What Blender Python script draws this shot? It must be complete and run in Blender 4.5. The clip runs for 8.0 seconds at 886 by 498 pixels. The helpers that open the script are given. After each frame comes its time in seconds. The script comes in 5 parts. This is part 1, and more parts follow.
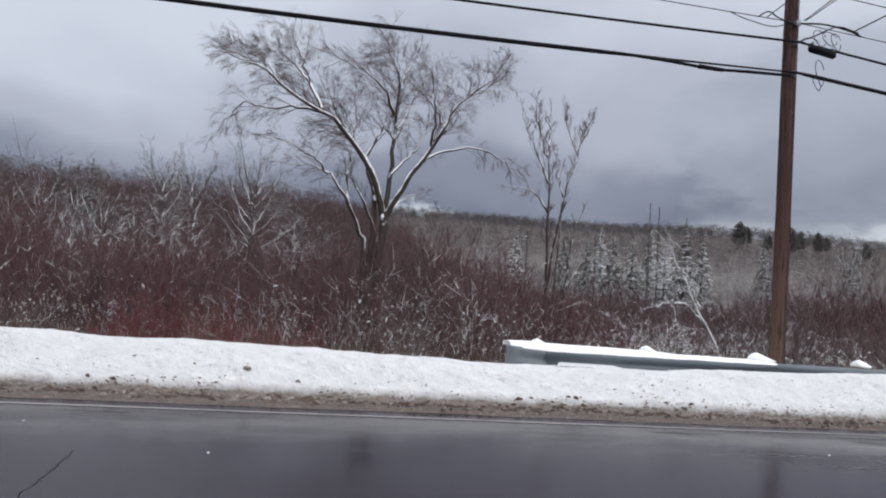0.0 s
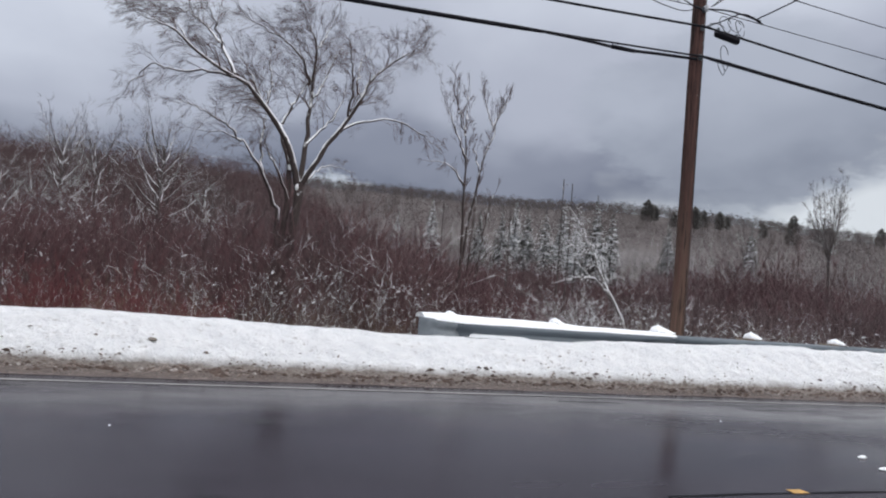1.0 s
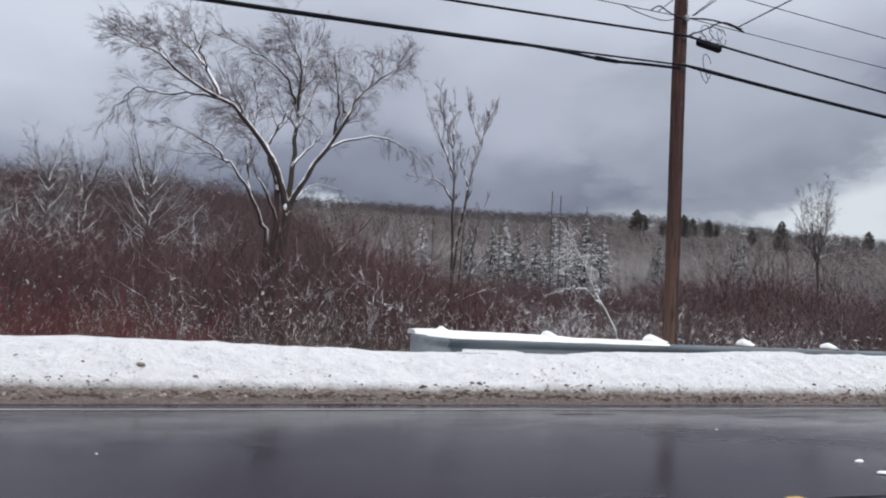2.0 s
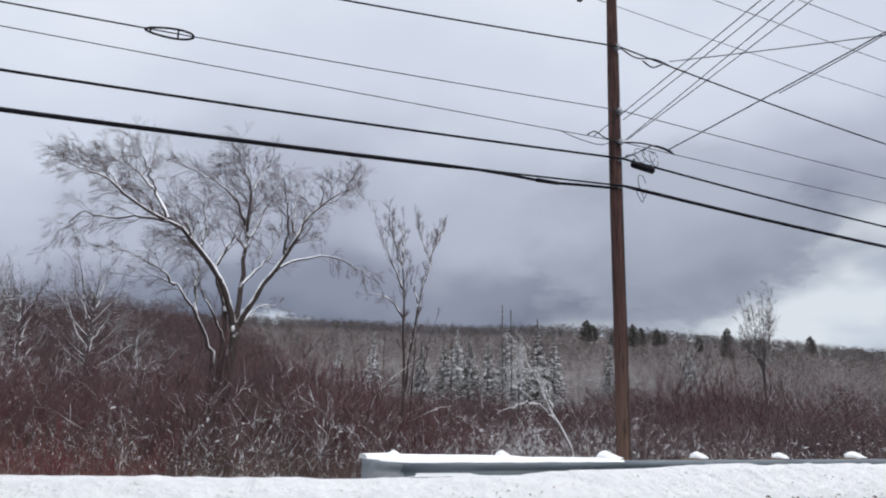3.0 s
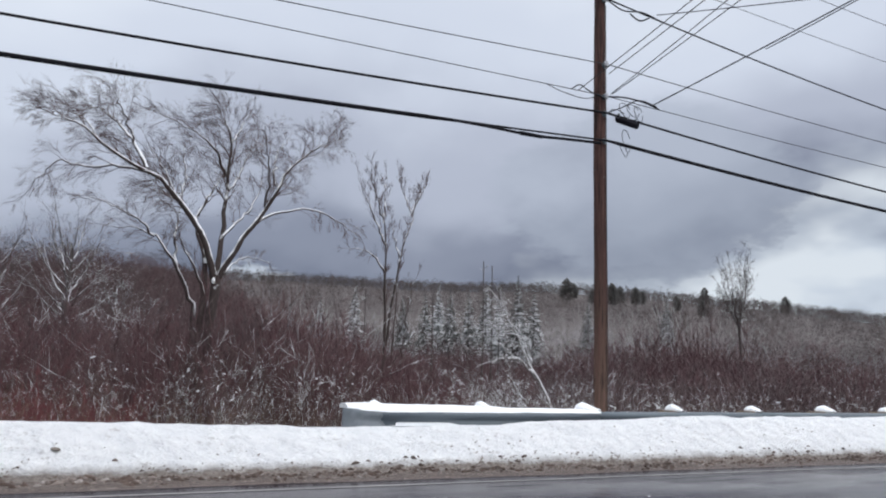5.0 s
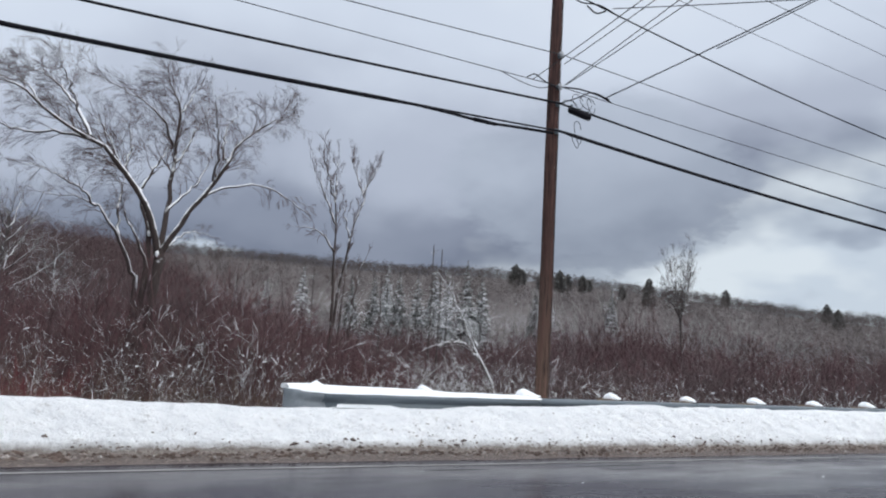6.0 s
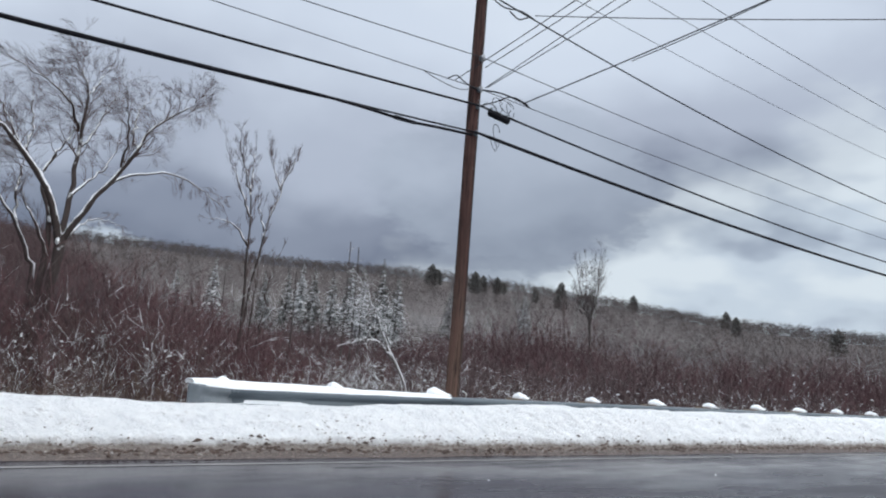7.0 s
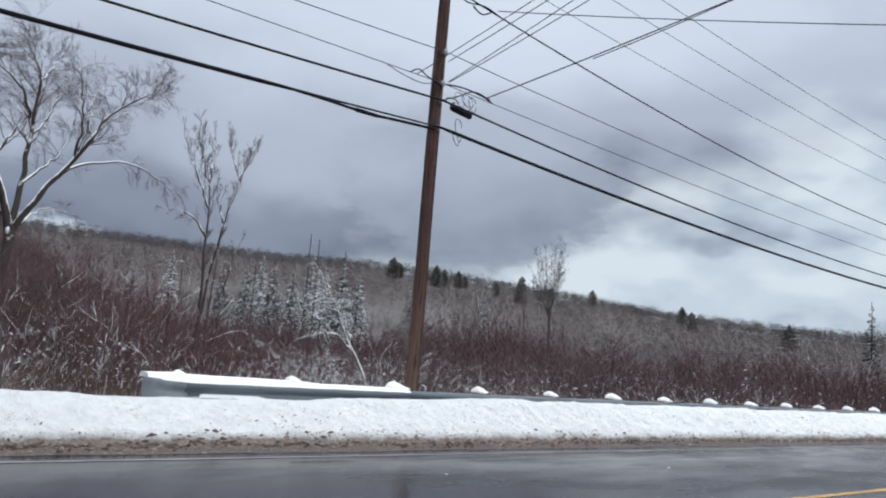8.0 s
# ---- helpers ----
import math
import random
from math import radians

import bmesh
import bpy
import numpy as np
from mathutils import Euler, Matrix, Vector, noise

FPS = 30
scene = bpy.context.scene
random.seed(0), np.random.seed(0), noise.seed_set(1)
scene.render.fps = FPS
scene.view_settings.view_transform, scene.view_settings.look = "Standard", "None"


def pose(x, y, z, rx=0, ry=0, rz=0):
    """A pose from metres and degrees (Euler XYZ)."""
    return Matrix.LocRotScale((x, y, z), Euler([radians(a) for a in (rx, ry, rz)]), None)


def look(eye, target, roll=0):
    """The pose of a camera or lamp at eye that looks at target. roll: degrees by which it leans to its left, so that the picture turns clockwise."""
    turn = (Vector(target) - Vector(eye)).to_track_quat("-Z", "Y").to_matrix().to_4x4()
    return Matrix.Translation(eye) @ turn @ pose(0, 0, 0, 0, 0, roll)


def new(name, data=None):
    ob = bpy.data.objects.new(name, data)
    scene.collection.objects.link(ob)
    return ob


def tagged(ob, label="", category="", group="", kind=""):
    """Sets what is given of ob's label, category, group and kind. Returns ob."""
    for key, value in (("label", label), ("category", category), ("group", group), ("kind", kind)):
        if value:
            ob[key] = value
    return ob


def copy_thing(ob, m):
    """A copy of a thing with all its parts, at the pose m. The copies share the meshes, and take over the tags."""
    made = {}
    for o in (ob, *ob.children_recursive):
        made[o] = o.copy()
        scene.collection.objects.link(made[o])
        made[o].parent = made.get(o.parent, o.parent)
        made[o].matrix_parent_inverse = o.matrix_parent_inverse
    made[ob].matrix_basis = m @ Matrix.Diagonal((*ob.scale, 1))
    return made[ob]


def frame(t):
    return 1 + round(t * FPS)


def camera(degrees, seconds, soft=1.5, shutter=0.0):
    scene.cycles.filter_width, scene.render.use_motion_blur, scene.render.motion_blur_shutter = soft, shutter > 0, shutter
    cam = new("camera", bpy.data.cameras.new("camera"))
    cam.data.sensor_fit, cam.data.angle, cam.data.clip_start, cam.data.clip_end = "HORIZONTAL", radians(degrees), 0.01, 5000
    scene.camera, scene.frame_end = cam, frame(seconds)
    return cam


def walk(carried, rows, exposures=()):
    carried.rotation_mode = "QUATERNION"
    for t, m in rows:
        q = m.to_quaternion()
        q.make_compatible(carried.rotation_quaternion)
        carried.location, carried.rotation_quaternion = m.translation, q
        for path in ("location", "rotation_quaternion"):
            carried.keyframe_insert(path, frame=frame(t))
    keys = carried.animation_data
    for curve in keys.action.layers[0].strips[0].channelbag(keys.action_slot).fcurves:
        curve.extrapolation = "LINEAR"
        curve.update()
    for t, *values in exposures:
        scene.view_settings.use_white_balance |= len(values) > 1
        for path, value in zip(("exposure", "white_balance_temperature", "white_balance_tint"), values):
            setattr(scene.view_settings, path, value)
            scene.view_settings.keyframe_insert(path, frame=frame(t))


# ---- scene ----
cam = camera(60.7, 8.0, 2.05)
METRES, EYE, TILT, LEAN, TURN = 2.0, 1.5, 0.0, 0.0, -19.9
PATH = [
    (0, (-3.911, -10.625, 1.366), (-3.465, -8.679, 1.491), 4.3),
    (0.2, (-3.916, -10.614, 1.363), (-3.48, -8.665, 1.473), 4.5),
    (0.3, (-3.919, -10.609, 1.362), (-3.497, -8.656, 1.461), 4.4),
    (0.5, (-3.924, -10.598, 1.359), (-3.552, -8.636, 1.466), 2.7),
    (0.6, (-3.926, -10.636, 1.324), (-3.544, -8.675, 1.418), 2.2),
    (0.7, (-3.915, -10.641, 1.361), (-3.468, -8.692, 1.425), 3.9),
    (0.8, (-3.87, -10.555, 1.36), (-3.286, -8.643, 1.424), 5.5),
    (0.9, (-3.89, -10.602, 1.35), (-3.25, -8.708, 1.407), 6.7),
    (1, (-3.887, -10.648, 1.359), (-3.224, -8.763, 1.43), 4.9),
    (1.2, (-3.842, -10.581, 1.354), (-3.192, -8.692, 1.441), 3.5),
    (2.3, (-3.861, -10.641, 1.363), (-3.165, -8.771, 1.503), 2.8),
    (2.5, (-3.877, -10.666, 1.386), (-3.18, -8.798, 1.549), 1.9),
    (2.7, (-3.892, -10.67, 1.371), (-3.152, -8.825, 1.594), 1.5),
    (2.9, (-3.873, -10.69, 1.408), (-3.103, -8.885, 1.797), 1.8),
    (3, (-3.87, -10.702, 1.428), (-3.094, -8.907, 1.846), 1.4),
    (3.1, (-3.865, -10.7, 1.424), (-3.095, -8.909, 1.87), 1.1),
    (3.2, (-3.86, -10.698, 1.42), (-3.075, -8.927, 1.915), 0.9),
    (3.3, (-3.855, -10.697, 1.415), (-3.058, -8.926, 1.895), 1.2),
    (3.5, (-3.845, -10.693, 1.407), (-3.046, -8.908, 1.826), 0.6),
    (3.8, (-3.844, -10.683, 1.4), (-3.056, -8.885, 1.779), 0.6),
    (4, (-3.843, -10.677, 1.396), (-3.033, -8.887, 1.77), 1.2),
    (4.2, (-3.86, -10.736, 1.393), (-3.06, -8.935, 1.738), 1.5),
    (5.3, (-3.841, -10.639, 1.357), (-2.983, -8.859, 1.664), 2.0),
    (5.5, (-3.811, -10.663, 1.394), (-2.929, -8.895, 1.704), 2.2),
    (5.8, (-3.81, -10.671, 1.394), (-2.891, -8.917, 1.669), 3.4),
    (6, (-3.81, -10.677, 1.394), (-2.86, -8.938, 1.661), 3.6),
    (6.3, (-3.807, -10.691, 1.389), (-2.808, -8.979, 1.654), 3.8),
    (6.5, (-3.805, -10.701, 1.386), (-2.78, -9.005, 1.652), 3.9),
    (6.8, (-3.795, -10.697, 1.383), (-2.697, -9.049, 1.663), 4.3),
    (7, (-3.788, -10.694, 1.381), (-2.654, -9.071, 1.661), 4.7),
    (7.3, (-3.784, -10.695, 1.389), (-2.621, -9.091, 1.659), 5.4),
    (7.5, (-3.781, -10.696, 1.394), (-2.578, -9.121, 1.659), 5.6),
    (7.8, (-3.779, -10.701, 1.393), (-2.567, -9.132, 1.658), 5.0),
    (8, (-3.777, -10.704, 1.392), (-2.559, -9.14, 1.664), 4.9),
]
walk(cam, [(t, look(eye, target, roll)) for t, eye, target, roll in PATH],
     exposures=[(0.0, -0.02, 6500, 11), (1.2, -0.02, 6500, 11), (3.0, 0.04, 6420, 11), (4.2, 0.05, 6400, 11), (5.5, 0.06, 6340, 9), (8.0, 0.055, 6240, 7)])

# ---- sky, light ----
world = bpy.data.worlds.new("overcast_sky")
scene.world = world
world.use_nodes = True
SUN_AZ, SUN_EL = 150.0, 38.0


def build_sky():
    nt = world.node_tree
    nt.nodes.clear()
    N, L = nt.nodes.new, nt.links.new
    out, bg = N("ShaderNodeOutputWorld"), N("ShaderNodeBackground")
    tc, sep = N("ShaderNodeTexCoord"), N("ShaderNodeSeparateXYZ")
    L(tc.outputs["Generated"], sep.inputs[0])

    def m(op, a, b=None, c=None, clamp=False):
        n = N("ShaderNodeMath")
        n.operation, n.use_clamp = op, clamp
        for i, v in enumerate((a, b, c)):
            if v is None:
                continue
            if isinstance(v, (int, float)):
                n.inputs[i].default_value = v
            else:
                L(v, n.inputs[i])
        return n.outputs[0]

    def ramp(v, stops, mode="EASE"):
        r = N("ShaderNodeValToRGB")
        r.color_ramp.interpolation = mode
        e = r.color_ramp.elements
        while len(e) < len(stops):
            e.new(0.5)
        for el, (p, c) in zip(e, stops):
            el.position, el.color = p, (*c, 1)
        L(v, r.inputs[0])
        return r.outputs[0]

    def mix(f, a, b, kind="MIX"):
        n = N("ShaderNodeMix")
        n.data_type, n.blend_type = "RGBA", kind
        if isinstance(f, (int, float)):
            n.inputs[0].default_value = f
        else:
            L(f, n.inputs[0])
        L(a, n.inputs[6])
        L(b, n.inputs[7])
        return n.outputs[2]

    def clouds(scale, sx, sz, detail, rough, off):
        mp = N("ShaderNodeMapping")
        mp.inputs["Scale"].default_value = (sx, sx, sz)
        mp.inputs["Location"].default_value = off
        L(tc.outputs["Generated"], mp.inputs[0])
        n = N("ShaderNodeTexNoise")
        n.inputs["Scale"].default_value, n.inputs["Detail"].default_value = scale, detail
        n.inputs["Roughness"].default_value = rough
        L(mp.outputs[0], n.inputs["Vector"])
        return n.outputs["Fac"]

    x, y, z = sep.outputs
    big = clouds(2.4, 1.0, 1.7, 3, 0.45, (3.1, 0.4, 1.7))
    fine = clouds(6.0, 1.0, 1.6, 4, 0.5, (0.3, 5.2, 2.0))
    tiny = clouds(30.0, 1.0, 2.6, 4, 0.6, (1.7, 0.2, 4.1))
    low = clouds(8.0, 1.0, 2.0, 3, 0.45, (7.3, 1.2, 0.6))
    # the deck brightens with height, broken by billows
    h = m("ADD", z, m("ADD", m("MULTIPLY", m("SUBTRACT", big, 0.5), 0.30), m("MULTIPLY", m("SUBTRACT", fine, 0.5), 0.13)))
    side = m("ADD", m("MULTIPLY", x, 0.8), m("MULTIPLY", y, -0.6))
    h = m("ADD", h, m("MULTIPLY", m("MULTIPLY", m("SUBTRACT", -0.40, side, clamp=True), 0.33), m("MULTIPLY", m("SUBTRACT", z, 0.09), 8.0, clamp=True)))
    h = m("SUBTRACT", h, m("MULTIPLY", m("ADD", side, 0.05, clamp=True), 0.06))
    deck = ramp(h, [(0.0, (0.145, 0.166, 0.228)), (0.11, (0.172, 0.193, 0.262)), (0.175, (0.25, 0.275, 0.352)),
                    (0.265, (0.455, 0.49, 0.585)), (0.42, (0.66, 0.71, 0.81)), (0.62, (0.82, 0.87, 0.94)), (1.0, (2.9, 2.95, 3.05))])
    # brighter broken sky low down the valley towards +x
    open_f = m("ADD", m("MULTIPLY", side, 2.7), m("MULTIPLY", m("SUBTRACT", low, 0.5), 1.5))
    open_f = m("SUBTRACT", open_f, m("MULTIPLY", z, 6.0))
    open_f = m("ADD", open_f, 1.05, clamp=True)
    # a heavy cloud mass whose torn lower edge hangs over the valley
    across = m("SUBTRACT", m("MULTIPLY", x, 0.731), m("MULTIPLY", y, 0.682))
    mx = m("MULTIPLY", m("ADD", across, 0.055), 6.0)
    mz = m("MULTIPLY", m("SUBTRACT", z, 0.225), 10.5)
    mass = m("SUBTRACT", 1.35, m("ADD", m("MULTIPLY", mx, mx), m("MULTIPLY", mz, mz)))
    mass = m("ADD", mass, m("ADD", m("MULTIPLY", m("SUBTRACT", fine, 0.5), 2.4), m("MULTIPLY", m("SUBTRACT", tiny, 0.5), 0.9)))
    mass = m("MULTIPLY", mass, 2.2, clamp=True)
    mass = m("MULTIPLY", mass, m("MULTIPLY", m("ADD", y, 0.1), 5.0, clamp=True))
    open_f = m("MULTIPLY", open_f, m("SUBTRACT", 1.0, m("MULTIPLY", mass, 0.92)))
    pale = ramp(low, [(0.30, (0.42, 0.47, 0.56)), (0.45, (0.58, 0.64, 0.72)), (0.62, (0.71, 0.76, 0.81))])
    sky = mix(open_f, deck, pale)
    grey = ramp(fine, [(0.30, (0.31, 0.345, 0.42)), (0.65, (0.44, 0.485, 0.57))])
    sky = mix(m("MULTIPLY", mass, 0.55), sky, grey)
    # a bright rift low over the ridge
    cx = m("MULTIPLY", m("SUBTRACT", m("DIVIDE", x, m("MAXIMUM", y, 0.05)), 0.185), 20.0)
    cz = m("MULTIPLY", m("SUBTRACT", z, 0.111), 70.0)
    rift = m("SUBTRACT", 1.0, m("ADD", m("MULTIPLY", cx, cx), m("MULTIPLY", cz, cz)))
    rift = m("ADD", rift, m("MULTIPLY", m("SUBTRACT", tiny, 0.5), 5.0), clamp=True)
    sky = mix(m("MULTIPLY", rift, 0.8), sky, pale)
    ns = N("ShaderNodeTexSky")
    ns.sky_type, ns.sun_disc = "NISHITA", False
    ns.sun_elevation, ns.sun_rotation = radians(SUN_EL), radians(SUN_AZ)
    dim = N("ShaderNodeMix")
    dim.data_type, dim.blend_type = "RGBA", "MULTIPLY"
    dim.inputs[0].default_value = 1.0
    L(ns.outputs[0], dim.inputs[6])
    dim.inputs[7].default_value = (0.08, 0.08, 0.08, 1)
    total = mix(0.06, sky, dim.outputs[2])
    L(total, bg.inputs[0])
    bg.inputs[1].default_value = 1.0
    L(bg.outputs[0], out.inputs[0])


build_sky()
sun = new("sun", bpy.data.lights.new("sun", "SUN"))
sun.data.energy, sun.data.angle, sun.data.color = 1.35, radians(25), (1.0, 0.97, 0.93)
az, el = radians(SUN_AZ), radians(SUN_EL)
sun.matrix_world = look((60 * math.sin(az) * math.cos(el), 60 * math.cos(az) * math.cos(el), 60 * math.sin(el)), (0, 0, 0))


# ---- materials ----
class Mat:
    """A node material with short ways to write procedural inputs."""

    def __init__(self, name, rough=0.8, metal=0.0, spec=0.3):
        self.m = bpy.data.materials.new(name)
        self.m.use_nodes = True
        self.nt = self.m.node_tree
        self.b = self.nt.nodes["Principled BSDF"]
        self.b.inputs["Roughness"].default_value = rough
        self.b.inputs["Metallic"].default_value = metal
        self.b.inputs["Specular IOR Level"].default_value = spec

    def n(self, kind, **kw):
        node = self.nt.nodes.new(kind)
        for k, v in kw.items():
            node.inputs[k].default_value = v
        return node

    def link(self, a, b):
        self.nt.links.new(a, b)

    def coords(self, scale=(1, 1, 1)):
        tc, mp = self.n("ShaderNodeTexCoord"), self.n("ShaderNodeMapping")
        mp.inputs["Scale"].default_value = scale
        self.link(tc.outputs["Object"], mp.inputs[0])
        return mp.outputs[0]

    def noise(self, scale, detail=4, rough=0.55, stretch=(1, 1, 1)):
        t = self.n("ShaderNodeTexNoise", Scale=scale, Detail=detail, Roughness=rough)
        self.link(self.coords(stretch), t.inputs["Vector"])
        return t.outputs["Fac"]

    def ramp(self, v, stops):
        r = self.n("ShaderNodeValToRGB")
        e = r.color_ramp.elements
        while len(e) < len(stops):
            e.new(0.5)
        for el, (p, c) in zip(e, stops):
            c = (c, c, c) if isinstance(c, (int, float)) else c
            el.position, el.color = p, (*c, 1)
        self.link(v, r.inputs[0])
        return r.outputs[0]

    def mix(self, f, a, b, kind="MIX"):
        x = self.n("ShaderNodeMix")
        x.data_type, x.blend_type = "RGBA", kind
        for sock, v in ((x.inputs[0], f), (x.inputs[6], a), (x.inputs[7], b)):
            if isinstance(v, tuple):
                sock.default_value = (*v, 1)
            elif isinstance(v, (int, float)):
                sock.default_value = v
            else:
                self.link(v, sock)
        return x.outputs[2]

    def math(self, op, a, b=0.0, clamp=False):
        x = self.n("ShaderNodeMath")
        x.operation, x.use_clamp = op, clamp
        for i, v in enumerate((a, b)):
            if isinstance(v, (int, float)):
                x.inputs[i].default_value = v
            else:
                self.link(v, x.inputs[i])
        return x.outputs[0]

    def up(self):
        """How far the surface faces the sky."""
        g, s = self.n("ShaderNodeNewGeometry"), self.n("ShaderNodeSeparateXYZ")
        self.link(g.outputs["Normal"], s.inputs[0])
        return s.outputs[2]

    def island(self):
        return self.n("ShaderNodeNewGeometry").outputs["Random Per Island"]

    def colour(self, v):
        if isinstance(v, tuple):
            self.b.inputs["Base Color"].default_value = (*v, 1)
        else:
            self.link(v, self.b.inputs["Base Color"])
        return self

    def roughness(self, v):
        self.link(v, self.b.inputs["Roughness"])
        return self

    def bump(self, v, dist=0.01, strength=0.6):
        x = self.n("ShaderNodeBump", Distance=dist, Strength=strength)
        self.link(v, x.inputs["Height"])
        self.link(x.outputs[0], self.b.inputs["Normal"])
        return self


def snow_mat():
    a = Mat("snow", 0.75, 0, 0.25)
    f, g = a.noise(30, 6, 0.65), a.noise(3.0, 5)
    a.colour(a.mix(a.ramp(g, [(0.35, 0.0), (0.7, 1.0)]), (0.80, 0.82, 0.85), (0.88, 0.89, 0.90)))
    return a.bump(a.math("ADD", f, a.math("MULTIPLY", g, 2.0)), 0.03, 0.7).m


def marsh_mat():
    """Thin snow with brush, dead grass and leaf litter showing through."""
    a = Mat("thin_snow_and_brush", 0.9, 0, 0.15)
    brush = a.mix(a.noise(1.1, 6, 0.7), (0.060, 0.050, 0.049), (0.115, 0.100, 0.097))
    f = a.math("ADD", a.math("MULTIPLY", a.noise(0.6, 6, 0.7), 0.7), a.math("MULTIPLY", a.noise(0.05, 3), 0.3))
    return a.colour(a.mix(a.ramp(f, [(0.54, 0.0), (0.76, 0.24)]), brush, (0.74, 0.75, 0.78))).bump(a.noise(2.0, 5, 0.7), 0.2, 0.8).m


def bank_mat():
    """Ploughed snow: white with grit specks, sand-stained along the foot."""
    a = Mat("ploughed_snow", 0.75, 0, 0.25)
    f, g = a.noise(26, 6, 0.7), a.noise(4.0, 5, 0.6)
    specks = a.ramp(a.noise(13, 5, 0.7, (0.8, 1, 1.6)), [(0.56, 0.0), (0.64, 1.0)])
    patch = a.ramp(a.noise(1.9, 3), [(0.46, 0.0), (0.58, 1.0)])
    col = a.mix(a.ramp(g, [(0.35, 0.0), (0.7, 1.0)]), (0.775, 0.787, 0.808), (0.88, 0.886, 0.897))
    col = a.mix(a.math("MULTIPLY", a.math("MULTIPLY", specks, patch), 0.42), col, (0.30, 0.265, 0.24))
    pos = a.n("ShaderNodeSeparateXYZ")
    a.link(a.coords(), pos.inputs[0])
    foot = a.math("SUBTRACT", pos.outputs[2], a.math("MULTIPLY", a.noise(3.5, 6, 0.7), 0.17))
    foot = a.ramp(foot, [(0.0, 1.0), (0.04, 0.45), (0.10, 0.0)])
    col = a.mix(foot, col, a.mix(a.noise(20, 5, 0.7), (0.06, 0.047, 0.041), (0.40, 0.355, 0.325)))
    return a.colour(col).bump(a.math("ADD", a.math("MULTIPLY", f, 0.6), a.math("MULTIPLY", g, 2.0)), 0.11, 1.0).m


def asphalt_mat():
    a = Mat("wet_asphalt", 0.3, 0, 0.055)
    fine, mid, wide = a.noise(160, 3, 0.7), a.noise(2.2, 5, 0.6, (0.35, 1, 1)), a.noise(0.5, 4, 0.55, (0.3, 1, 1))
    col = a.mix(fine, (0.0125, 0.0105, 0.0140), (0.032, 0.027, 0.036))
    col = a.mix(a.ramp(mid, [(0.45, 0.0), (0.75, 0.6)]), col, (0.040, 0.035, 0.046))
    v = a.n("ShaderNodeTexVoronoi", Scale=0.42)
    v.feature = "DISTANCE_TO_EDGE"
    warp = a.n("ShaderNodeVectorMath")
    warp.operation = "ADD"
    t = a.n("ShaderNodeTexNoise", Scale=1.6, Detail=5)
    a.link(a.coords(), t.inputs["Vector"])
    a.link(a.coords(), warp.inputs[0])
    a.link(t.outputs["Color"], warp.inputs[1])
    a.link(warp.outputs[0], v.inputs["Vector"])
    crack = a.ramp(v.outputs[0], [(0.0, 1.0), (0.006, 0.0)])
    crack = a.math("MULTIPLY", crack, a.ramp(a.noise(0.35, 2), [(0.52, 0.0), (0.58, 1.0)]))
    col = a.mix(crack, col, (0.012, 0.012, 0.013))
    a.colour(col)
    a.roughness(a.ramp(a.math("ADD", wide, a.math("MULTIPLY", mid, 0.45)), [(0.50, 0.08), (0.68, 0.19), (0.9, 0.34)]))
    return a.bump(a.math("SUBTRACT", fine, a.math("MULTIPLY", crack, 2)), 0.0015, 0.10).m


def shoulder_mat():
    a = Mat("sandy_slush", 0.6, 0, 0.35)
    c = a.mix(a.ramp(a.noise(34, 6, 0.8), [(0.34, 0.0), (0.66, 1.0)]), (0.014, 0.010, 0.010), (0.135, 0.100, 0.085))
    c = a.mix(a.ramp(a.noise(21, 5, 0.75, (0.6, 1, 1)), [(0.57, 0.0), (0.68, 0.75)]), c, (0.36, 0.315, 0.285))
    return a.colour(c).bump(a.noise(30, 5, 0.7), 0.02, 0.9).m


def paint_mat(name, col, worn):
    a = Mat(name, 0.45, 0, 0.4)
    w = a.ramp(a.noise(28, 5, 0.7), [(0.36, 0.0), (0.58, 1.0)])
    w2 = a.ramp(a.noise(0.45, 4, 0.6), [(0.40, 0.15), (0.60, 1.0)])
    return a.colour(a.mix(a.math("MULTIPLY", w, w2), col, worn)).m


def bark_mat(name, dark, light, snow_at=0.35, snow_amt=1.0, fleck=0.0):
    """Bark with snow lying where it faces the sky."""
    a = Mat(name, 0.9, 0, 0.15)
    c = a.mix(a.noise(14, 5, 0.65, (1, 1, 0.25)), dark, light)
    s = a.math("ADD", a.up(), a.math("MULTIPLY", a.math("SUBTRACT", a.noise(2.5, 4), 0.5), 1.1))
    s = a.ramp(s, [(snow_at, 0.0), (snow_at + 0.18, snow_amt)])
    if fleck:
        f = a.ramp(a.noise(5.0, 3, 0.6), [(0.60, 0.0), (0.66, fleck)])
        s = a.math("MAXIMUM", s, f)
    return a.colour(a.mix(s, c, (0.82, 0.83, 0.86))).bump(a.noise(22, 5, 0.7, (1, 1, 0.3)), 0.02, 0.9).m


def stem_mat(name, cols, snow=0.0):
    """Thin stems: colour varies from stem to stem; some carry lodged snow."""
    a = Mat(name, 0.85, 0, 0.15)
    c = a.ramp(a.island(), [(i / (len(cols) - 1), k) for i, k in enumerate(cols)])
    c = a.mix(a.ramp(a.noise(0.35, 3), [(0.3, 0.0), (0.7, 0.6)]), c, tuple(0.6 * v for v in cols[0]))
    if snow:
        f = a.math("ADD", a.noise(3.5, 4, 0.7), a.math("MULTIPLY", a.up(), 0.12))
        c = a.mix(a.ramp(f, [(0.66 - snow, 0.0), (0.72 - snow, 1.0)]), c, (0.80, 0.81, 0.84))
    return a.colour(c).m


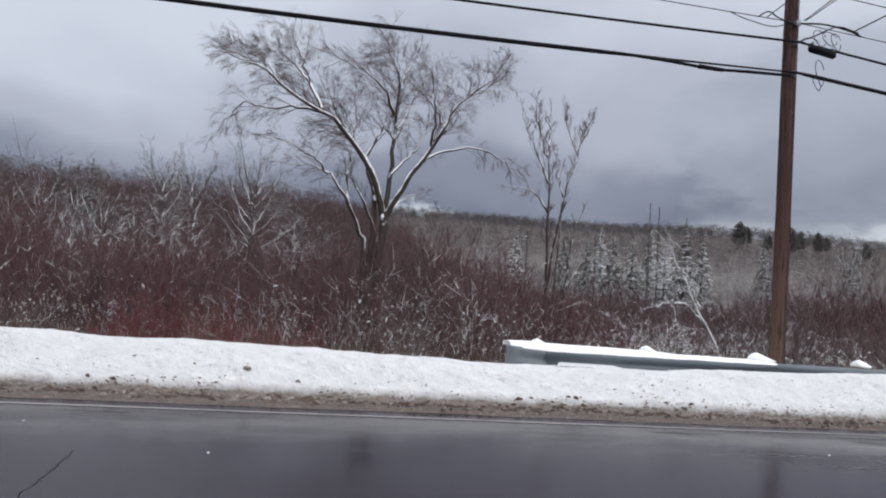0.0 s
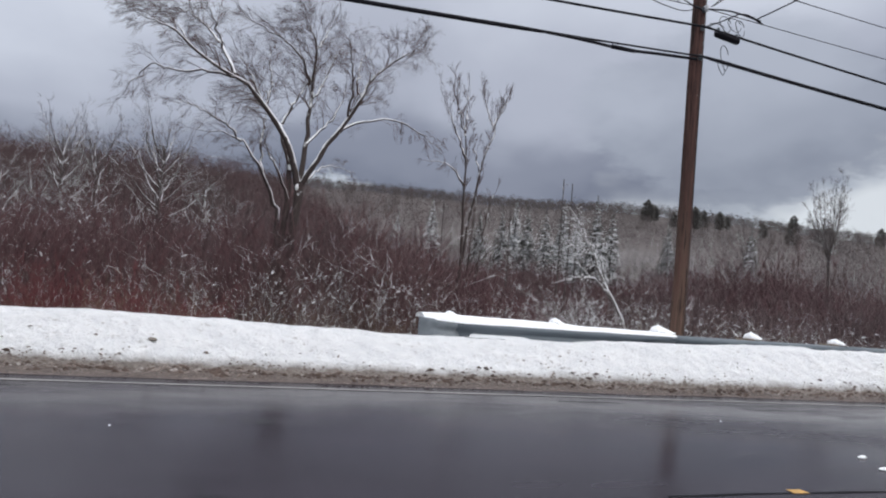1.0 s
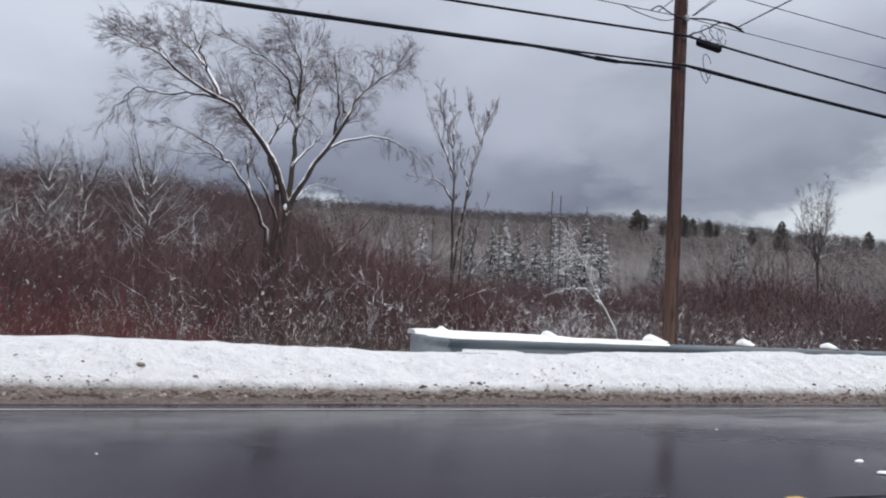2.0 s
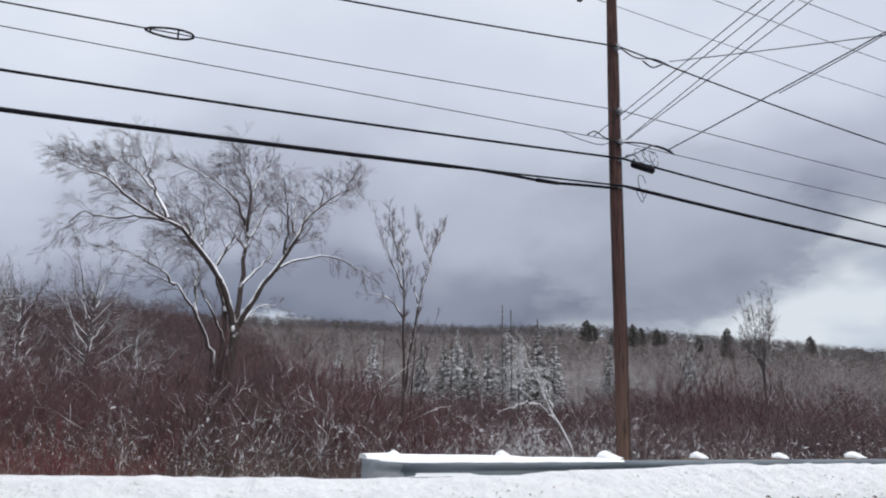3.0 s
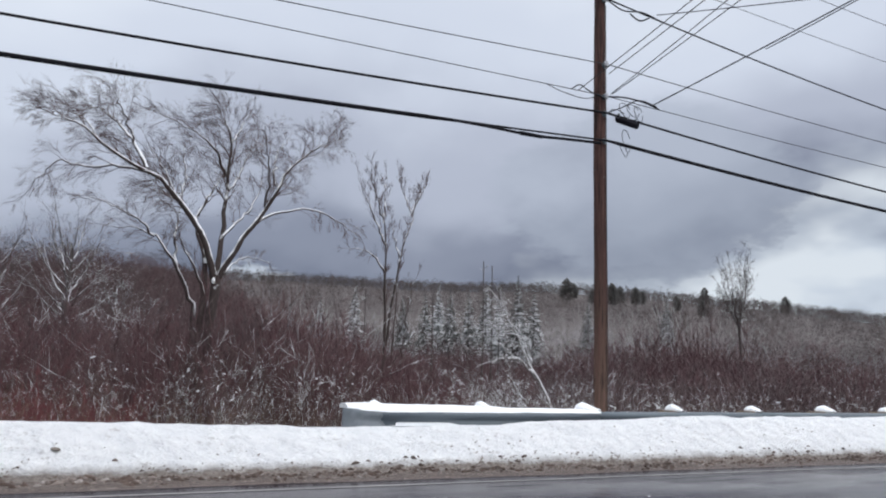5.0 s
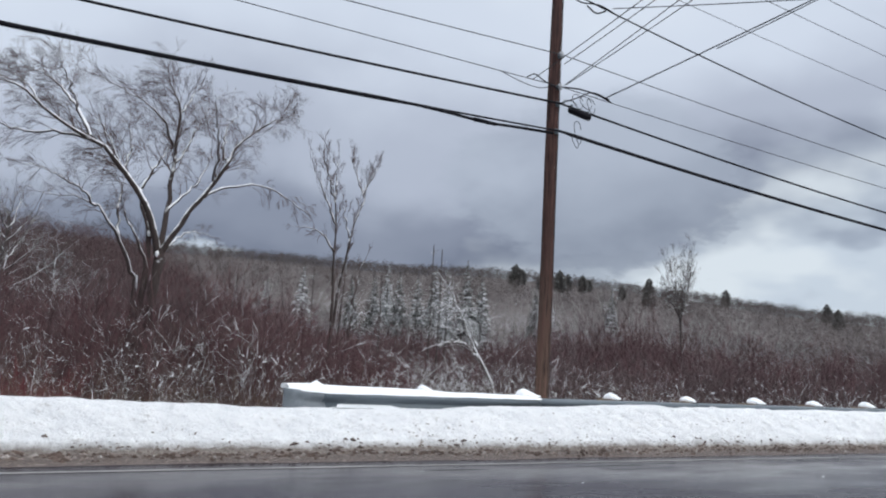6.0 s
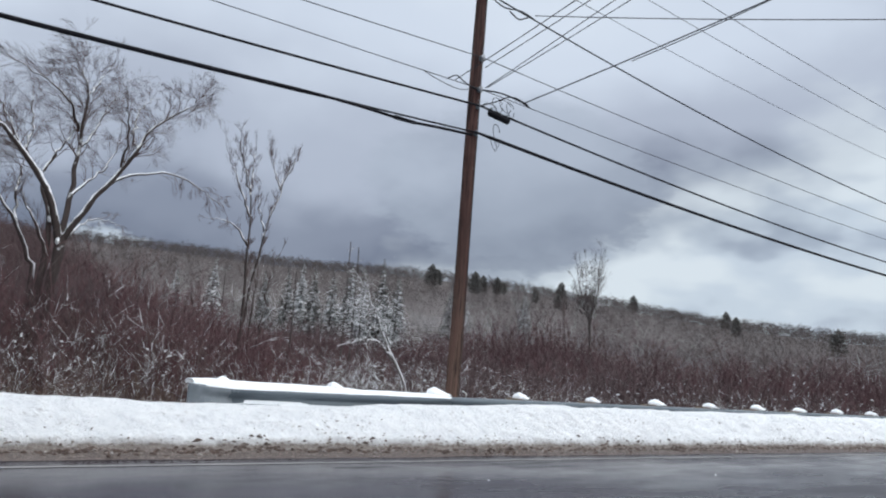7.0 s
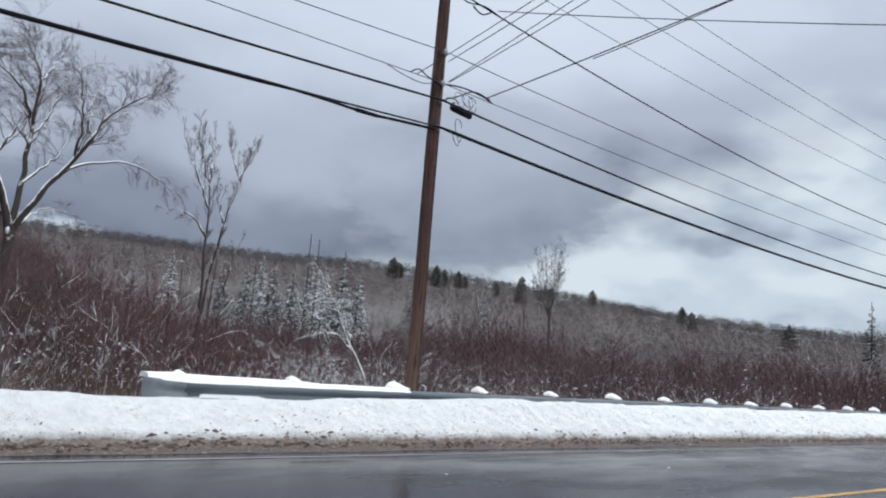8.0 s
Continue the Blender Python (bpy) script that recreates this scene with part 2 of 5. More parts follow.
def steel_mat():
    a = Mat("galvanized_steel", 0.55, 0.2, 0.3)
    n = a.noise(7, 5, 0.6, (0.4, 1, 2))
    a.colour(a.mix(n, (0.075, 0.09, 0.105), (0.15, 0.175, 0.195)))
    a.roughness(a.ramp(n, [(0.3, 0.35), (0.7, 0.6)]))
    return a.bump(a.noise(60, 3), 0.001, 0.4).m


def pole_mat():
    """Creosoted wood: dark above, weathered tan low down, streaks and plastered snow flecks."""
    a = Mat("creosoted_wood", 0.85, 0, 0.2)
    pos = a.n("ShaderNodeSeparateXYZ")
    a.link(a.coords(), pos.inputs[0])
    streak = a.math("ADD", a.math("MULTIPLY", a.noise(26, 5, 0.7, (1, 1, 0.035)), 0.65), a.math("MULTIPLY", a.noise(5, 5, 0.65, (1, 1, 0.22)), 0.35))
    streak = a.ramp(streak, [(0.40, 0.0), (0.62, 1.0)])
    top = a.mix(streak, (0.014, 0.009, 0.009), (0.125, 0.064, 0.055))
    low = a.mix(streak, (0.042, 0.027, 0.023), (0.25, 0.155, 0.118))
    t = a.math("ADD", a.math("MULTIPLY", pos.outputs[2], 0.25), a.math("MULTIPLY", a.math("SUBTRACT", streak, 0.5), 1.1))
    c = a.mix(a.ramp(t, [(0.28, 0.0), (0.85, 1.0)]), low, top)
    fl = a.ramp(a.noise(11, 3, 0.6, (1, 1, 0.5)), [(0.73, 0.0), (0.76, 0.8)])
    c = a.mix(fl, c, (0.75, 0.76, 0.79))
    return a.colour(c).bump(streak, 0.02, 1.0).m


def plain(name, col, rough=0.6, metal=0.0, vary=0.35, spec=0.3):
    a = Mat(name, rough, metal, spec)
    return a.colour(a.mix(a.noise(12, 4), tuple(v * (1 - vary) for v in col), tuple(v * (1 + vary) for v in col))).m


SNOW, BANK, ASPHALT, SHOULDER = snow_mat(), bank_mat(), asphalt_mat(), shoulder_mat()
WHITE_PAINT = paint_mat("white_road_paint", (0.21, 0.20, 0.195), (0.05, 0.05, 0.05))
YELLOW_PAINT = paint_mat("yellow_road_paint", (0.55, 0.30, 0.05), (0.10, 0.08, 0.06))
MARSH = marsh_mat()
STEEL, POLE_WOOD = steel_mat(), pole_mat()
PALE_STEEL = plain("pale_weathered_steel", (0.16, 0.178, 0.195), 0.55, 0.2)
WET_DARK = plain("dark_wet_patch", (0.016, 0.015, 0.018), 0.22, spec=0.06)
POST_WOOD = plain("post_wood", (0.16, 0.12, 0.09), 0.9)
RUBBER = plain("black_cable", (0.008, 0.008, 0.011), 0.7, spec=0.08)
GREY_WOOD = plain("weathered_grey_wood", (0.20, 0.19, 0.185), 0.9, 0.0, 0.4)
WIRE = plain("weathered_wire", (0.035, 0.036, 0.042), 0.6, spec=0.15)
PORCELAIN = plain("grey_porcelain", (0.30, 0.31, 0.33), 0.3)
CLOD = plain("frozen_grit", (0.16, 0.138, 0.12), 0.9)
GRIT = plain("sandy_grit", (0.19, 0.155, 0.135), 0.9, 0.0, 0.6)
CRUST = stem_mat("frozen_slush", [(0.080, 0.060, 0.053), (0.15, 0.112, 0.095), (0.09, 0.066, 0.057), (0.32, 0.275, 0.25), (0.12, 0.085, 0.072), (0.46, 0.43, 0.41)])
BARK = bark_mat("grey_bark", (0.026, 0.020, 0.020), (0.085, 0.068, 0.064), 0.16)
BARK_SNOWY = bark_mat("snow_plastered_bark", (0.04, 0.034, 0.034), (0.12, 0.104, 0.10), 0.22, 0.9, 0.3)
TWIG = bark_mat("twig_bark", (0.060, 0.039, 0.039), (0.115, 0.080, 0.077), 0.72, 0.6)
TWIG_SNOWY = bark_mat("snowy_twigs", (0.07, 0.058, 0.056), (0.13, 0.11, 0.108), 0.30, 0.9, 0.25)
TWIG_DUSTED = bark_mat("dusted_twigs", (0.06, 0.048, 0.048), (0.115, 0.095, 0.093), 0.45, 0.8, 0.12)
BIRCH = bark_mat("pale_birch_bark", (0.15, 0.14, 0.135), (0.34, 0.32, 0.31), 0.0, 0.95, 0.5)
DARK_BRUSH = stem_mat("dark_tall_brush", [(0.064, 0.045, 0.048), (0.105, 0.072, 0.074), (0.08, 0.058, 0.061), (0.13, 0.104, 0.103)], 0.0)
BRUSH = stem_mat("tall_brown_brush", [(0.060, 0.046, 0.046), (0.10, 0.078, 0.076), (0.075, 0.058, 0.058), (0.13, 0.11, 0.106)], 0.03)
NEEDLES = bark_mat("snowy_needles", (0.040, 0.041, 0.038), (0.078, 0.078, 0.073), 0.36, 0.75, 0.16)
DARK_SPRUCE = bark_mat("dark_spruce_needles", (0.022, 0.027, 0.024), (0.05, 0.056, 0.05), 0.55, 0.6)
# The needles' grey is raised to carry the haze in front of the ridge.
HAZED_PINE = bark_mat("hazed_pine_needles", (0.072, 0.069, 0.065), (0.112, 0.108, 0.102), 0.75, 0.5)
RED_STEMS = stem_mat("red_osier_stems", [(0.070, 0.038, 0.042), (0.115, 0.056, 0.060), (0.090, 0.056, 0.060), (0.130, 0.072, 0.075)])
MAROON = stem_mat("maroon_stems", [(0.062, 0.036, 0.040), (0.095, 0.052, 0.056), (0.080, 0.050, 0.054), (0.110, 0.070, 0.072)])
BROWN_STEMS = stem_mat("brown_alder_stems", [(0.075, 0.050, 0.049), (0.12, 0.082, 0.077), (0.095, 0.058, 0.057), (0.16, 0.118, 0.108)], 0.02)
SNOWY_STEMS = stem_mat("snow_dusted_stems", [(0.09, 0.07, 0.066), (0.14, 0.112, 0.105), (0.10, 0.078, 0.074)], 0.058)
BRIGHT_RED = stem_mat("bright_red_stems", [(0.105, 0.036, 0.040), (0.175, 0.050, 0.053), (0.13, 0.060, 0.060), (0.15, 0.046, 0.049)])
LACED = stem_mat("snow_laced_stems", [(0.095, 0.070, 0.068), (0.14, 0.112, 0.106), (0.11, 0.082, 0.078)], 0.09)
GRASS = stem_mat("dead_grass", [(0.12, 0.08, 0.06), (0.20, 0.145, 0.105), (0.09, 0.055, 0.045), (0.17, 0.105, 0.08)], 0.05)
LADEN = stem_mat("snow_laden_stems", [(0.10, 0.082, 0.078), (0.15, 0.125, 0.118)], 0.135)
GROVE = stem_mat("brown_grove", [(0.062, 0.039, 0.041), (0.085, 0.053, 0.055), (0.072, 0.046, 0.048), (0.104, 0.076, 0.076)], 0.0)
# Haze over the far woods is put into this lighter grey base colour.
HAZED_WOOD = stem_mat("hazed_hardwoods", [(0.075, 0.063, 0.063), (0.090, 0.077, 0.076), (0.081, 0.068, 0.068), (0.103, 0.089, 0.088)])


# ---- mesh helpers ----
def quads(name, V, F, mat, parent=None, smooth=True):
    """One mesh object from arrays of corners and of faces with the same number of corners."""
    V, F = np.asarray(V, np.float32), np.asarray(F, np.int32)
    me = bpy.data.meshes.new(name)
    k = F.shape[1]
    me.vertices.add(len(V))
    me.vertices.foreach_set("co", V.ravel())
    me.loops.add(F.size)
    me.loops.foreach_set("vertex_index", F.ravel())
    me.polygons.add(len(F))
    me.polygons.foreach_set("loop_start", np.arange(0, F.size, k, dtype=np.int32))
    me.polygons.foreach_set("use_smooth", np.full(len(F), smooth))
    me.update(calc_edges=True)
    me.validate()
    me.materials.append(mat)
    ob = new(name, me)
    if parent:
        ob.parent = parent
    return ob


def mixed(name, V, F4, V3, F3, mat):
    """One mesh of stems (four-cornered faces) and twigs (three-cornered faces)."""
    me = bpy.data.meshes.new(name)
    n4, n3 = len(F4), len(F3)
    me.vertices.add(len(V) + len(V3))
    me.vertices.foreach_set("co", np.concatenate((V, V3)).astype(np.float32).ravel())
    me.loops.add(4 * n4 + 3 * n3)
    me.loops.foreach_set("vertex_index", np.concatenate((F4.ravel(), F3.ravel() + len(V))).astype(np.int32))
    me.polygons.add(n4 + n3)
    me.polygons.foreach_set("loop_start", np.concatenate((np.arange(n4) * 4, 4 * n4 + np.arange(n3) * 3)).astype(np.int32))
    me.polygons.foreach_set("use_smooth", np.full(n4 + n3, True))
    me.update(calc_edges=True)
    me.validate()
    me.materials.append(mat)
    return new(name, me)


def part(name, bm, material, parent=None, label="", smooth=True):
    me = bpy.data.meshes.new(name)
    bmesh.ops.recalc_face_normals(bm, faces=bm.faces)
    for f in bm.faces:
        f.smooth = smooth
    bm.to_mesh(me)
    bm.free()
    me.materials.append(material)
    ob = new(name, me)
    if parent:
        ob.parent = parent
    if label:
        ob["label"] = label
    return ob


class Tubes:
    """Gathers tapered tubes along lines of points."""

    def __init__(self, fine=0.005):
        self.v, self.f, self.k, self.fine, self.reach, self.wind, self.sway, self.thin = [], [], 0, fine, 1.0, 0.0, 0.0, 0.012

    def add(self, pts, radii, sides=6):
        P, R = np.asarray(pts, float), np.asarray(radii, float)
        T = np.gradient(P, axis=0)
        T /= np.linalg.norm(T, axis=1, keepdims=True) + 1e-9
        ref = np.array((0.13, 0.97, 0.2)) if abs(T[:, 1]).mean() < 0.8 else np.array((1.0, 0.05, 0.1))
        U = np.cross(T, ref)
        U /= np.linalg.norm(U, axis=1, keepdims=True) + 1e-9
        W = np.cross(T, U)
        a = np.arange(sides) * 2 * math.pi / sides
        ring = P[:, None] + R[:, None, None] * (np.cos(a)[None, :, None] * U[:, None] + np.sin(a)[None, :, None] * W[:, None])
        n = len(P)
        i, j = np.meshgrid(np.arange(n - 1), np.arange(sides), indexing="ij")
        j2 = (j + 1) % sides
        q = np.stack((i * sides + j, i * sides + j2, (i + 1) * sides + j2, (i + 1) * sides + j), -1).reshape(-1, 4) + self.k
        self.v.append(ring.reshape(-1, 3))
        self.f.append(q)
        self.k += n * sides

    def build(self, name, mat, parent=None):
        return quads(name, np.concatenate(self.v), np.concatenate(self.f), mat, parent)


def spline(ctrl, n):
    """A smooth line through a few control points."""
    C = np.asarray(ctrl, float)
    C = np.vstack((2 * C[0] - C[1], C, 2 * C[-1] - C[-2]))
    t = np.linspace(0, len(C) - 3 - 1e-6, n)
    i = t.astype(int)
    u = (t - i)[:, None]
    p0, p1, p2, p3 = C[i], C[i + 1], C[i + 2], C[i + 3]
    return 0.5 * (2 * p1 + (p2 - p0) * u + (2 * p0 - 5 * p1 + 4 * p2 - p3) * u ** 2 + (3 * p1 - p0 - 3 * p2 + p3) * u ** 3)


def rods(P0, P1, P2, r0, r1, r2, sides=3):
    """Corners and faces of many thin bent stems at once."""
    D = P2 - P0
    D /= np.linalg.norm(D, axis=1, keepdims=True) + 1e-9
    U = np.cross(D, np.where(abs(D[:, 2:3]) > 0.9, np.array([[1.0, 0.1, 0]]), np.array([[0, 0.1, 1.0]])))
    U /= np.linalg.norm(U, axis=1, keepdims=True) + 1e-9
    W = np.cross(D, U)
    a = np.arange(sides) * 2 * math.pi / sides + 0.5
    off = np.cos(a)[None, :, None] * U[:, None] + np.sin(a)[None, :, None] * W[:, None]
    V = np.stack([P[:, None] + r[:, None, None] * off for P, r in ((P0, r0), (P1, r1), (P2, r2))], 1)
    n = len(P0)
    i, j = np.meshgrid(np.arange(2), np.arange(sides), indexing="ij")
    q = np.stack((i * sides + j, i * sides + (j + 1) % sides, (i + 1) * sides + (j + 1) % sides, (i + 1) * sides + j), -1).reshape(-1, 4)
    F = (np.arange(n)[:, None, None] * (3 * sides) + q[None]).reshape(-1, 4)
    return V.reshape(-1, 3), F


def spikes(P0, P1, r):
    """Corners and faces of many straight pointed twigs."""
    D = P1 - P0
    D /= np.linalg.norm(D, axis=1, keepdims=True) + 1e-9
    U = np.cross(D, np.where(abs(D[:, 2:3]) > 0.9, np.array([[1.0, 0.1, 0]]), np.array([[0, 0.1, 1.0]])))
    U /= np.linalg.norm(U, axis=1, keepdims=True) + 1e-9
    W = np.cross(D, U)
    a = np.arange(3) * 2 * math.pi / 3 + 0.5
    off = np.cos(a)[None, :, None] * U[:, None] + np.sin(a)[None, :, None] * W[:, None]
    V = np.concatenate((P0[:, None] + r[:, None, None] * off, P1[:, None]), 1)
    q = np.array([[0, 1, 3], [1, 2, 3], [2, 0, 3]])
    return V.reshape(-1, 3), (np.arange(len(P0))[:, None, None] * 4 + q[None]).reshape(-1, 3)


def lerp_table(x, xs, ys):
    return np.interp(x, xs, ys)


def wobble(x, y, seed=0.0):
    """Cheap smooth unevenness from a few crossed waves."""
    return (np.sin(x * 1.0 + 1.3 * np.sin(y * 0.7 + seed)) + np.sin(y * 1.3 + 0.8 * np.sin(x * 0.9 - seed) + 2.1)
            + 0.6 * np.sin((x + y) * 2.1 + seed * 1.7) + 0.4 * np.sin((x - 1.4 * y) * 3.3 + seed)) / 3.0


# ---- ground ----
HUB = (-3.9, -10.6)


def ridge(az):
    """Height angle of the wooded ridge's ground over the valley, by bearing in degrees."""
    return lerp_table(az, [-180, -60, -20, 0, 14, 30, 40, 48, 55, 63, 72, 110, 180], [2.0, 4, 5.55, 5.65, 5.9, 5.8, 5.4, 4.7, 3.85, 3.2, 2.95, 2.2, 2.0])


def ground_z(x, y):
    x, y = np.asarray(x, float), np.asarray(y, float)
    dx, dy = x - HUB[0], y - HUB[1]
    r, az = np.hypot(dx, dy), np.degrees(np.arctan2(dx, dy))
    # road level, then the embankment falls to the marsh
    s = np.clip((y - 0.4) / 5.0, 0, 1)
    z = -0.04 - 1.15 * s * s * (3 - 2 * s)
    z = z + np.where(y > 4, 0.12 * wobble(x * 0.25, y * 0.25), 0)
    u = np.clip((r - 75) / 330, 0, 1)
    top = 420 * np.tan(np.radians(ridge(az))) + 1.0
    hill = top * u ** 1.25 * np.clip((y + 2) / 30, 0, 1)
    z = z + hill + np.where(r > 110, 1.2 * wobble(x * 0.03, y * 0.03, 2.0) * u, 0)
    z = z - np.where(r > 420, (r - 420) * 0.03 * np.clip((y + 2) / 30, 0, 1), 0)
    return z


def build_ground():
    az = np.radians(np.concatenate((np.arange(-180, -40, 5.0), np.arange(-40, 90, 1.0), np.arange(90, 180, 5.0))))
    r = np.concatenate(([0.0], np.arange(2, 40, 1.0), np.arange(40, 140, 5.0), np.arange(140, 460, 10.0), [500, 600, 800, 1200, 2000, 3500]))
    A, R = np.meshgrid(az, r)
    X, Y = HUB[0] + R * np.sin(A), HUB[1] + R * np.cos(A)
    V = np.stack((X, Y, ground_z(X, Y)), -1).reshape(-1, 3)
    n, m = R.shape
    i, j = np.meshgrid(np.arange(n - 1), np.arange(m), indexing="ij")
    j2 = (j + 1) % m
    F = np.stack((i * m + j, i * m + j2, (i + 1) * m + j2, (i + 1) * m + j), -1).reshape(-1, 4)
    g = quads("ground", V, F, MARSH)
    tagged(g, "brushy ground under thin snow falling from the road to a marsh and rising to a wooded ridge", "ground", kind="structure")


build_ground()

EDGE_Y, YELLOW_Y = -2.31, -6.13


def strip(name, x0, x1, y0, y1, z, mat, nx=40, wav=0.0, seed=0.0):
    xs = np.linspace(x0, x1, nx + 1)
    a = np.stack((xs, y0 + wav * wobble(xs * 1.7, xs * 0 + seed), np.full_like(xs, z)), -1)
    b = np.stack((xs, y1 + wav * wobble(xs * 2.3, xs * 0 + seed + 4), np.full_like(xs, z)), -1)
    V = np.concatenate((a, b))
    i = np.arange(nx)
    F = np.stack((i, i + 1, nx + 2 + i, nx + 1 + i), -1)
    return quads(name, V, F, mat, smooth=False)


tagged(strip("road", -300, 600, -10.0, -1.2, 0.0, ASPHALT, 60), "wet dark asphalt two-lane road", "road", kind="structure")
tagged(strip("edge_line", -120, 250, EDGE_Y - 0.042, EDGE_Y + 0.042, 0.004, WHITE_PAINT, 900, 0.006), "worn white edge line on wet asphalt", "road marking", kind="structure")
for k in range(-5, 12):
    x0 = 5.03 + 13.0 * k
    yk = YELLOW_Y + min(0.25, max(-0.25, 0.026 * x0))
    tagged(strip("center_dash", x0, x0 + 3.67, yk - 0.055, yk + 0.055, 0.004, YELLOW_PAINT, 30, 0.004), "yellow painted center dash on wet asphalt", "road marking", kind="structure")
tagged(strip("center_dash", 0.50, 0.64, -6.32, -6.22, 0.006, YELLOW_PAINT, 4, 0.004), "leftover scrap of yellow road paint", "road marking", kind="structure")
tagged(strip("tar_seam", -0.6, 3.2, YELLOW_Y - 0.20, YELLOW_Y - 0.165, 0.003, RUBBER, 60, 0.03), "dark tar seam along the middle of the road", "road seam", kind="structure")


def blot(name, label, cx, cy, rx, ry, seed, mat, z=0.003):
    """A flat patch with a ragged outline on the road."""
    a = np.linspace(0, 2 * math.pi, 33)[:-1]
    k = 1 + 0.22 * np.sin(a * 3 + seed) + 0.15 * np.sin(a * 7 + 2 * seed) + 0.1 * np.sin(a * 11 - seed)
    bm = bmesh.new()
    bm.faces.new([bm.verts.new((cx + rx * q * math.cos(t), cy + ry * q * math.sin(t), z)) for t, q in zip(a, k)])
    tagged(part(name, bm, mat, None, "", False), label, "road patch", kind="structure")


# three small dark ragged patches, flat on the asphalt
blot("road_patch", "small dark patch on the wet asphalt", -3.40, -4.02, 0.028, 0.10, 1.0, WET_DARK)
blot("road_patch", "small dark patch on the wet asphalt", -3.20, -4.05, 0.024, 0.12, 2.0, WET_DARK)
blot("road_patch", "small dark patch on the wet asphalt", -3.05, -4.10, 0.075, 0.12, 3.0, WET_DARK)


def wet_smears():
    """Long thin films of melt water lying beside the edge line."""
    rng = random.Random(61)
    for x, y, rx, ry in SMEARS:
        blot("wet_smear", "dark film of melt water beside the edge line", x, y, rx, ry, rng.uniform(0, 6), WET_DARK, 0.003)


SMEARS = [(0.95, -2.65, 0.42, 0.03), (3.45, -2.58, 0.55, 0.03), (4.3, -2.50, 0.5, 0.025), (7.6, -2.48, 1.0, 0.04), (3.6, -2.85, 0.6, 0.04), (-5.4, -2.60, 0.35, 0.02), (10.5, -2.5, 1.2, 0.05)]
wet_smears()


def road_crack():
    xs = np.linspace(0, 1, 60)
    y = -6.05 + 1.7 * xs
    x = -5.21 + 0.03 * wobble(y * 5, y * 3, 2.0) + 0.012 * wobble(y * 23, y * 17, 5.0)
    w = np.clip(0.003 + 0.003 * wobble(xs * 31, xs * 19, 1.0), 0.0004, 0.006)
    V = np.concatenate((np.stack((x - w, y, np.full(60, 0.003)), -1), np.stack((x + w, y, np.full(60, 0.003)), -1)))
    i = np.arange(59)
    tagged(quads("road_crack", V, np.stack((i, i + 60, i + 61, i + 1), -1), RUBBER, None, False), "ragged dark crack across the asphalt", "road crack", kind="structure")


road_crack()


def grid_strip(name, xs, ys, zf, mat):
    X, Y = np.meshgrid(xs, ys, indexing="ij")
    Xo, Yo, Z = zf(X, Y)
    V = np.stack((Xo, Yo, Z), -1).reshape(-1, 3)
    n, m = X.shape
    i, j = np.meshgrid(np.arange(n - 1), np.arange(m - 1), indexing="ij")
    F = np.stack((i * m + j, (i + 1) * m + j, (i + 1) * m + j + 1, i * m + j + 1), -1).reshape(-1, 4)
    return quads(name, V, F, mat)


BANK_X = np.concatenate((np.arange(-90, -14, 0.6), np.arange(-14, 30, 0.068), np.arange(30, 160, 0.6)))


def rough_noise(X, Y, s, seed):
    """Fractal unevenness with a lump size of about 1/s metres."""
    out, a = np.zeros_like(X), 1.0
    for k in range(4):
        out += a * wobble(X * s * 2.0 ** k + 7.1 * k + seed, Y * s * 2.0 ** k - 3.7 * k, seed + k)
        a *= 0.55
    return out / 1.9


def shoulder_z(X, Y):
    e = np.clip((Y + 1.95) / 0.30, 0, 1)
    lump = np.clip(rough_noise(X, Y, 3.0, 1.0), -0.3, 1) * 0.06 + np.clip(rough_noise(X, Y, 8.0, 4.0), -0.2, 1) * 0.05
    return X, Y + 0.09 * rough_noise(X, Y * 0, 1.1, 5.0) * (1 - e), 0.003 + 0.04 * e + lump * e


tagged(grid_strip("shoulder", BANK_X, np.linspace(-1.97, -1.1, 24), shoulder_z, SHOULDER), "brown sandy slush along the road edge", "road shoulder", kind="structure")

CREST_Y = -0.42


def crest_z(X):
    return lerp_table(X, [-90, -9, -5, -1.0, 1.0, 3.0, 5.0, 9.0, 18, 40, 160], [0.61, 0.61, 0.56, 0.485, 0.470, 0.555, 0.615, 0.635, 0.645, 0.64, 0.64])


def bank_z(X, Y):
    foot = -1.56 + 0.10 * rough_noise(X, X * 0, 0.9, 3.0)
    u = (Y - foot) / (CREST_Y - foot)
    c = crest_z(X) + 0.025 * rough_noise(X, X * 0, 0.8, 9.0)
    front = np.clip(u, 0, 1)
    z = c * (1 - (1 - front) ** 1.9) * np.clip(front * 6, 0, 1) ** 0.5
    back = np.clip((Y - CREST_Y) / 1.5, 0, 1)
    z = np.where(Y > CREST_Y, c * (1 - 0.45 * back ** 1.6) - 1.3 * np.clip((Y - 0.9) / 1.5, 0, 1), z)
    lump = rough_noise(X, Y, 1.2, 0.0) * 0.12 + rough_noise(X, Y, 4.0, 2.0) * 0.075 + np.abs(rough_noise(X * 0.8, Y, 7.5, 6.0)) * 0.035 - 0.012
    z = z + lump * np.clip(front * 2.2, 0, 1) * (1 - 0.6 * np.clip((Y - CREST_Y + 0.35) / 0.4, 0, 1))
    return X, Y, np.where(Y < foot, -0.03, z)


tagged(grid_strip("snow_bank", BANK_X, np.concatenate((np.linspace(-1.75, 0.2, 52), np.linspace(0.28, 2.4, 14))), bank_z, BANK), "ploughed white snow bank with grit specks and dirty foot", "snow bank", kind="structure")


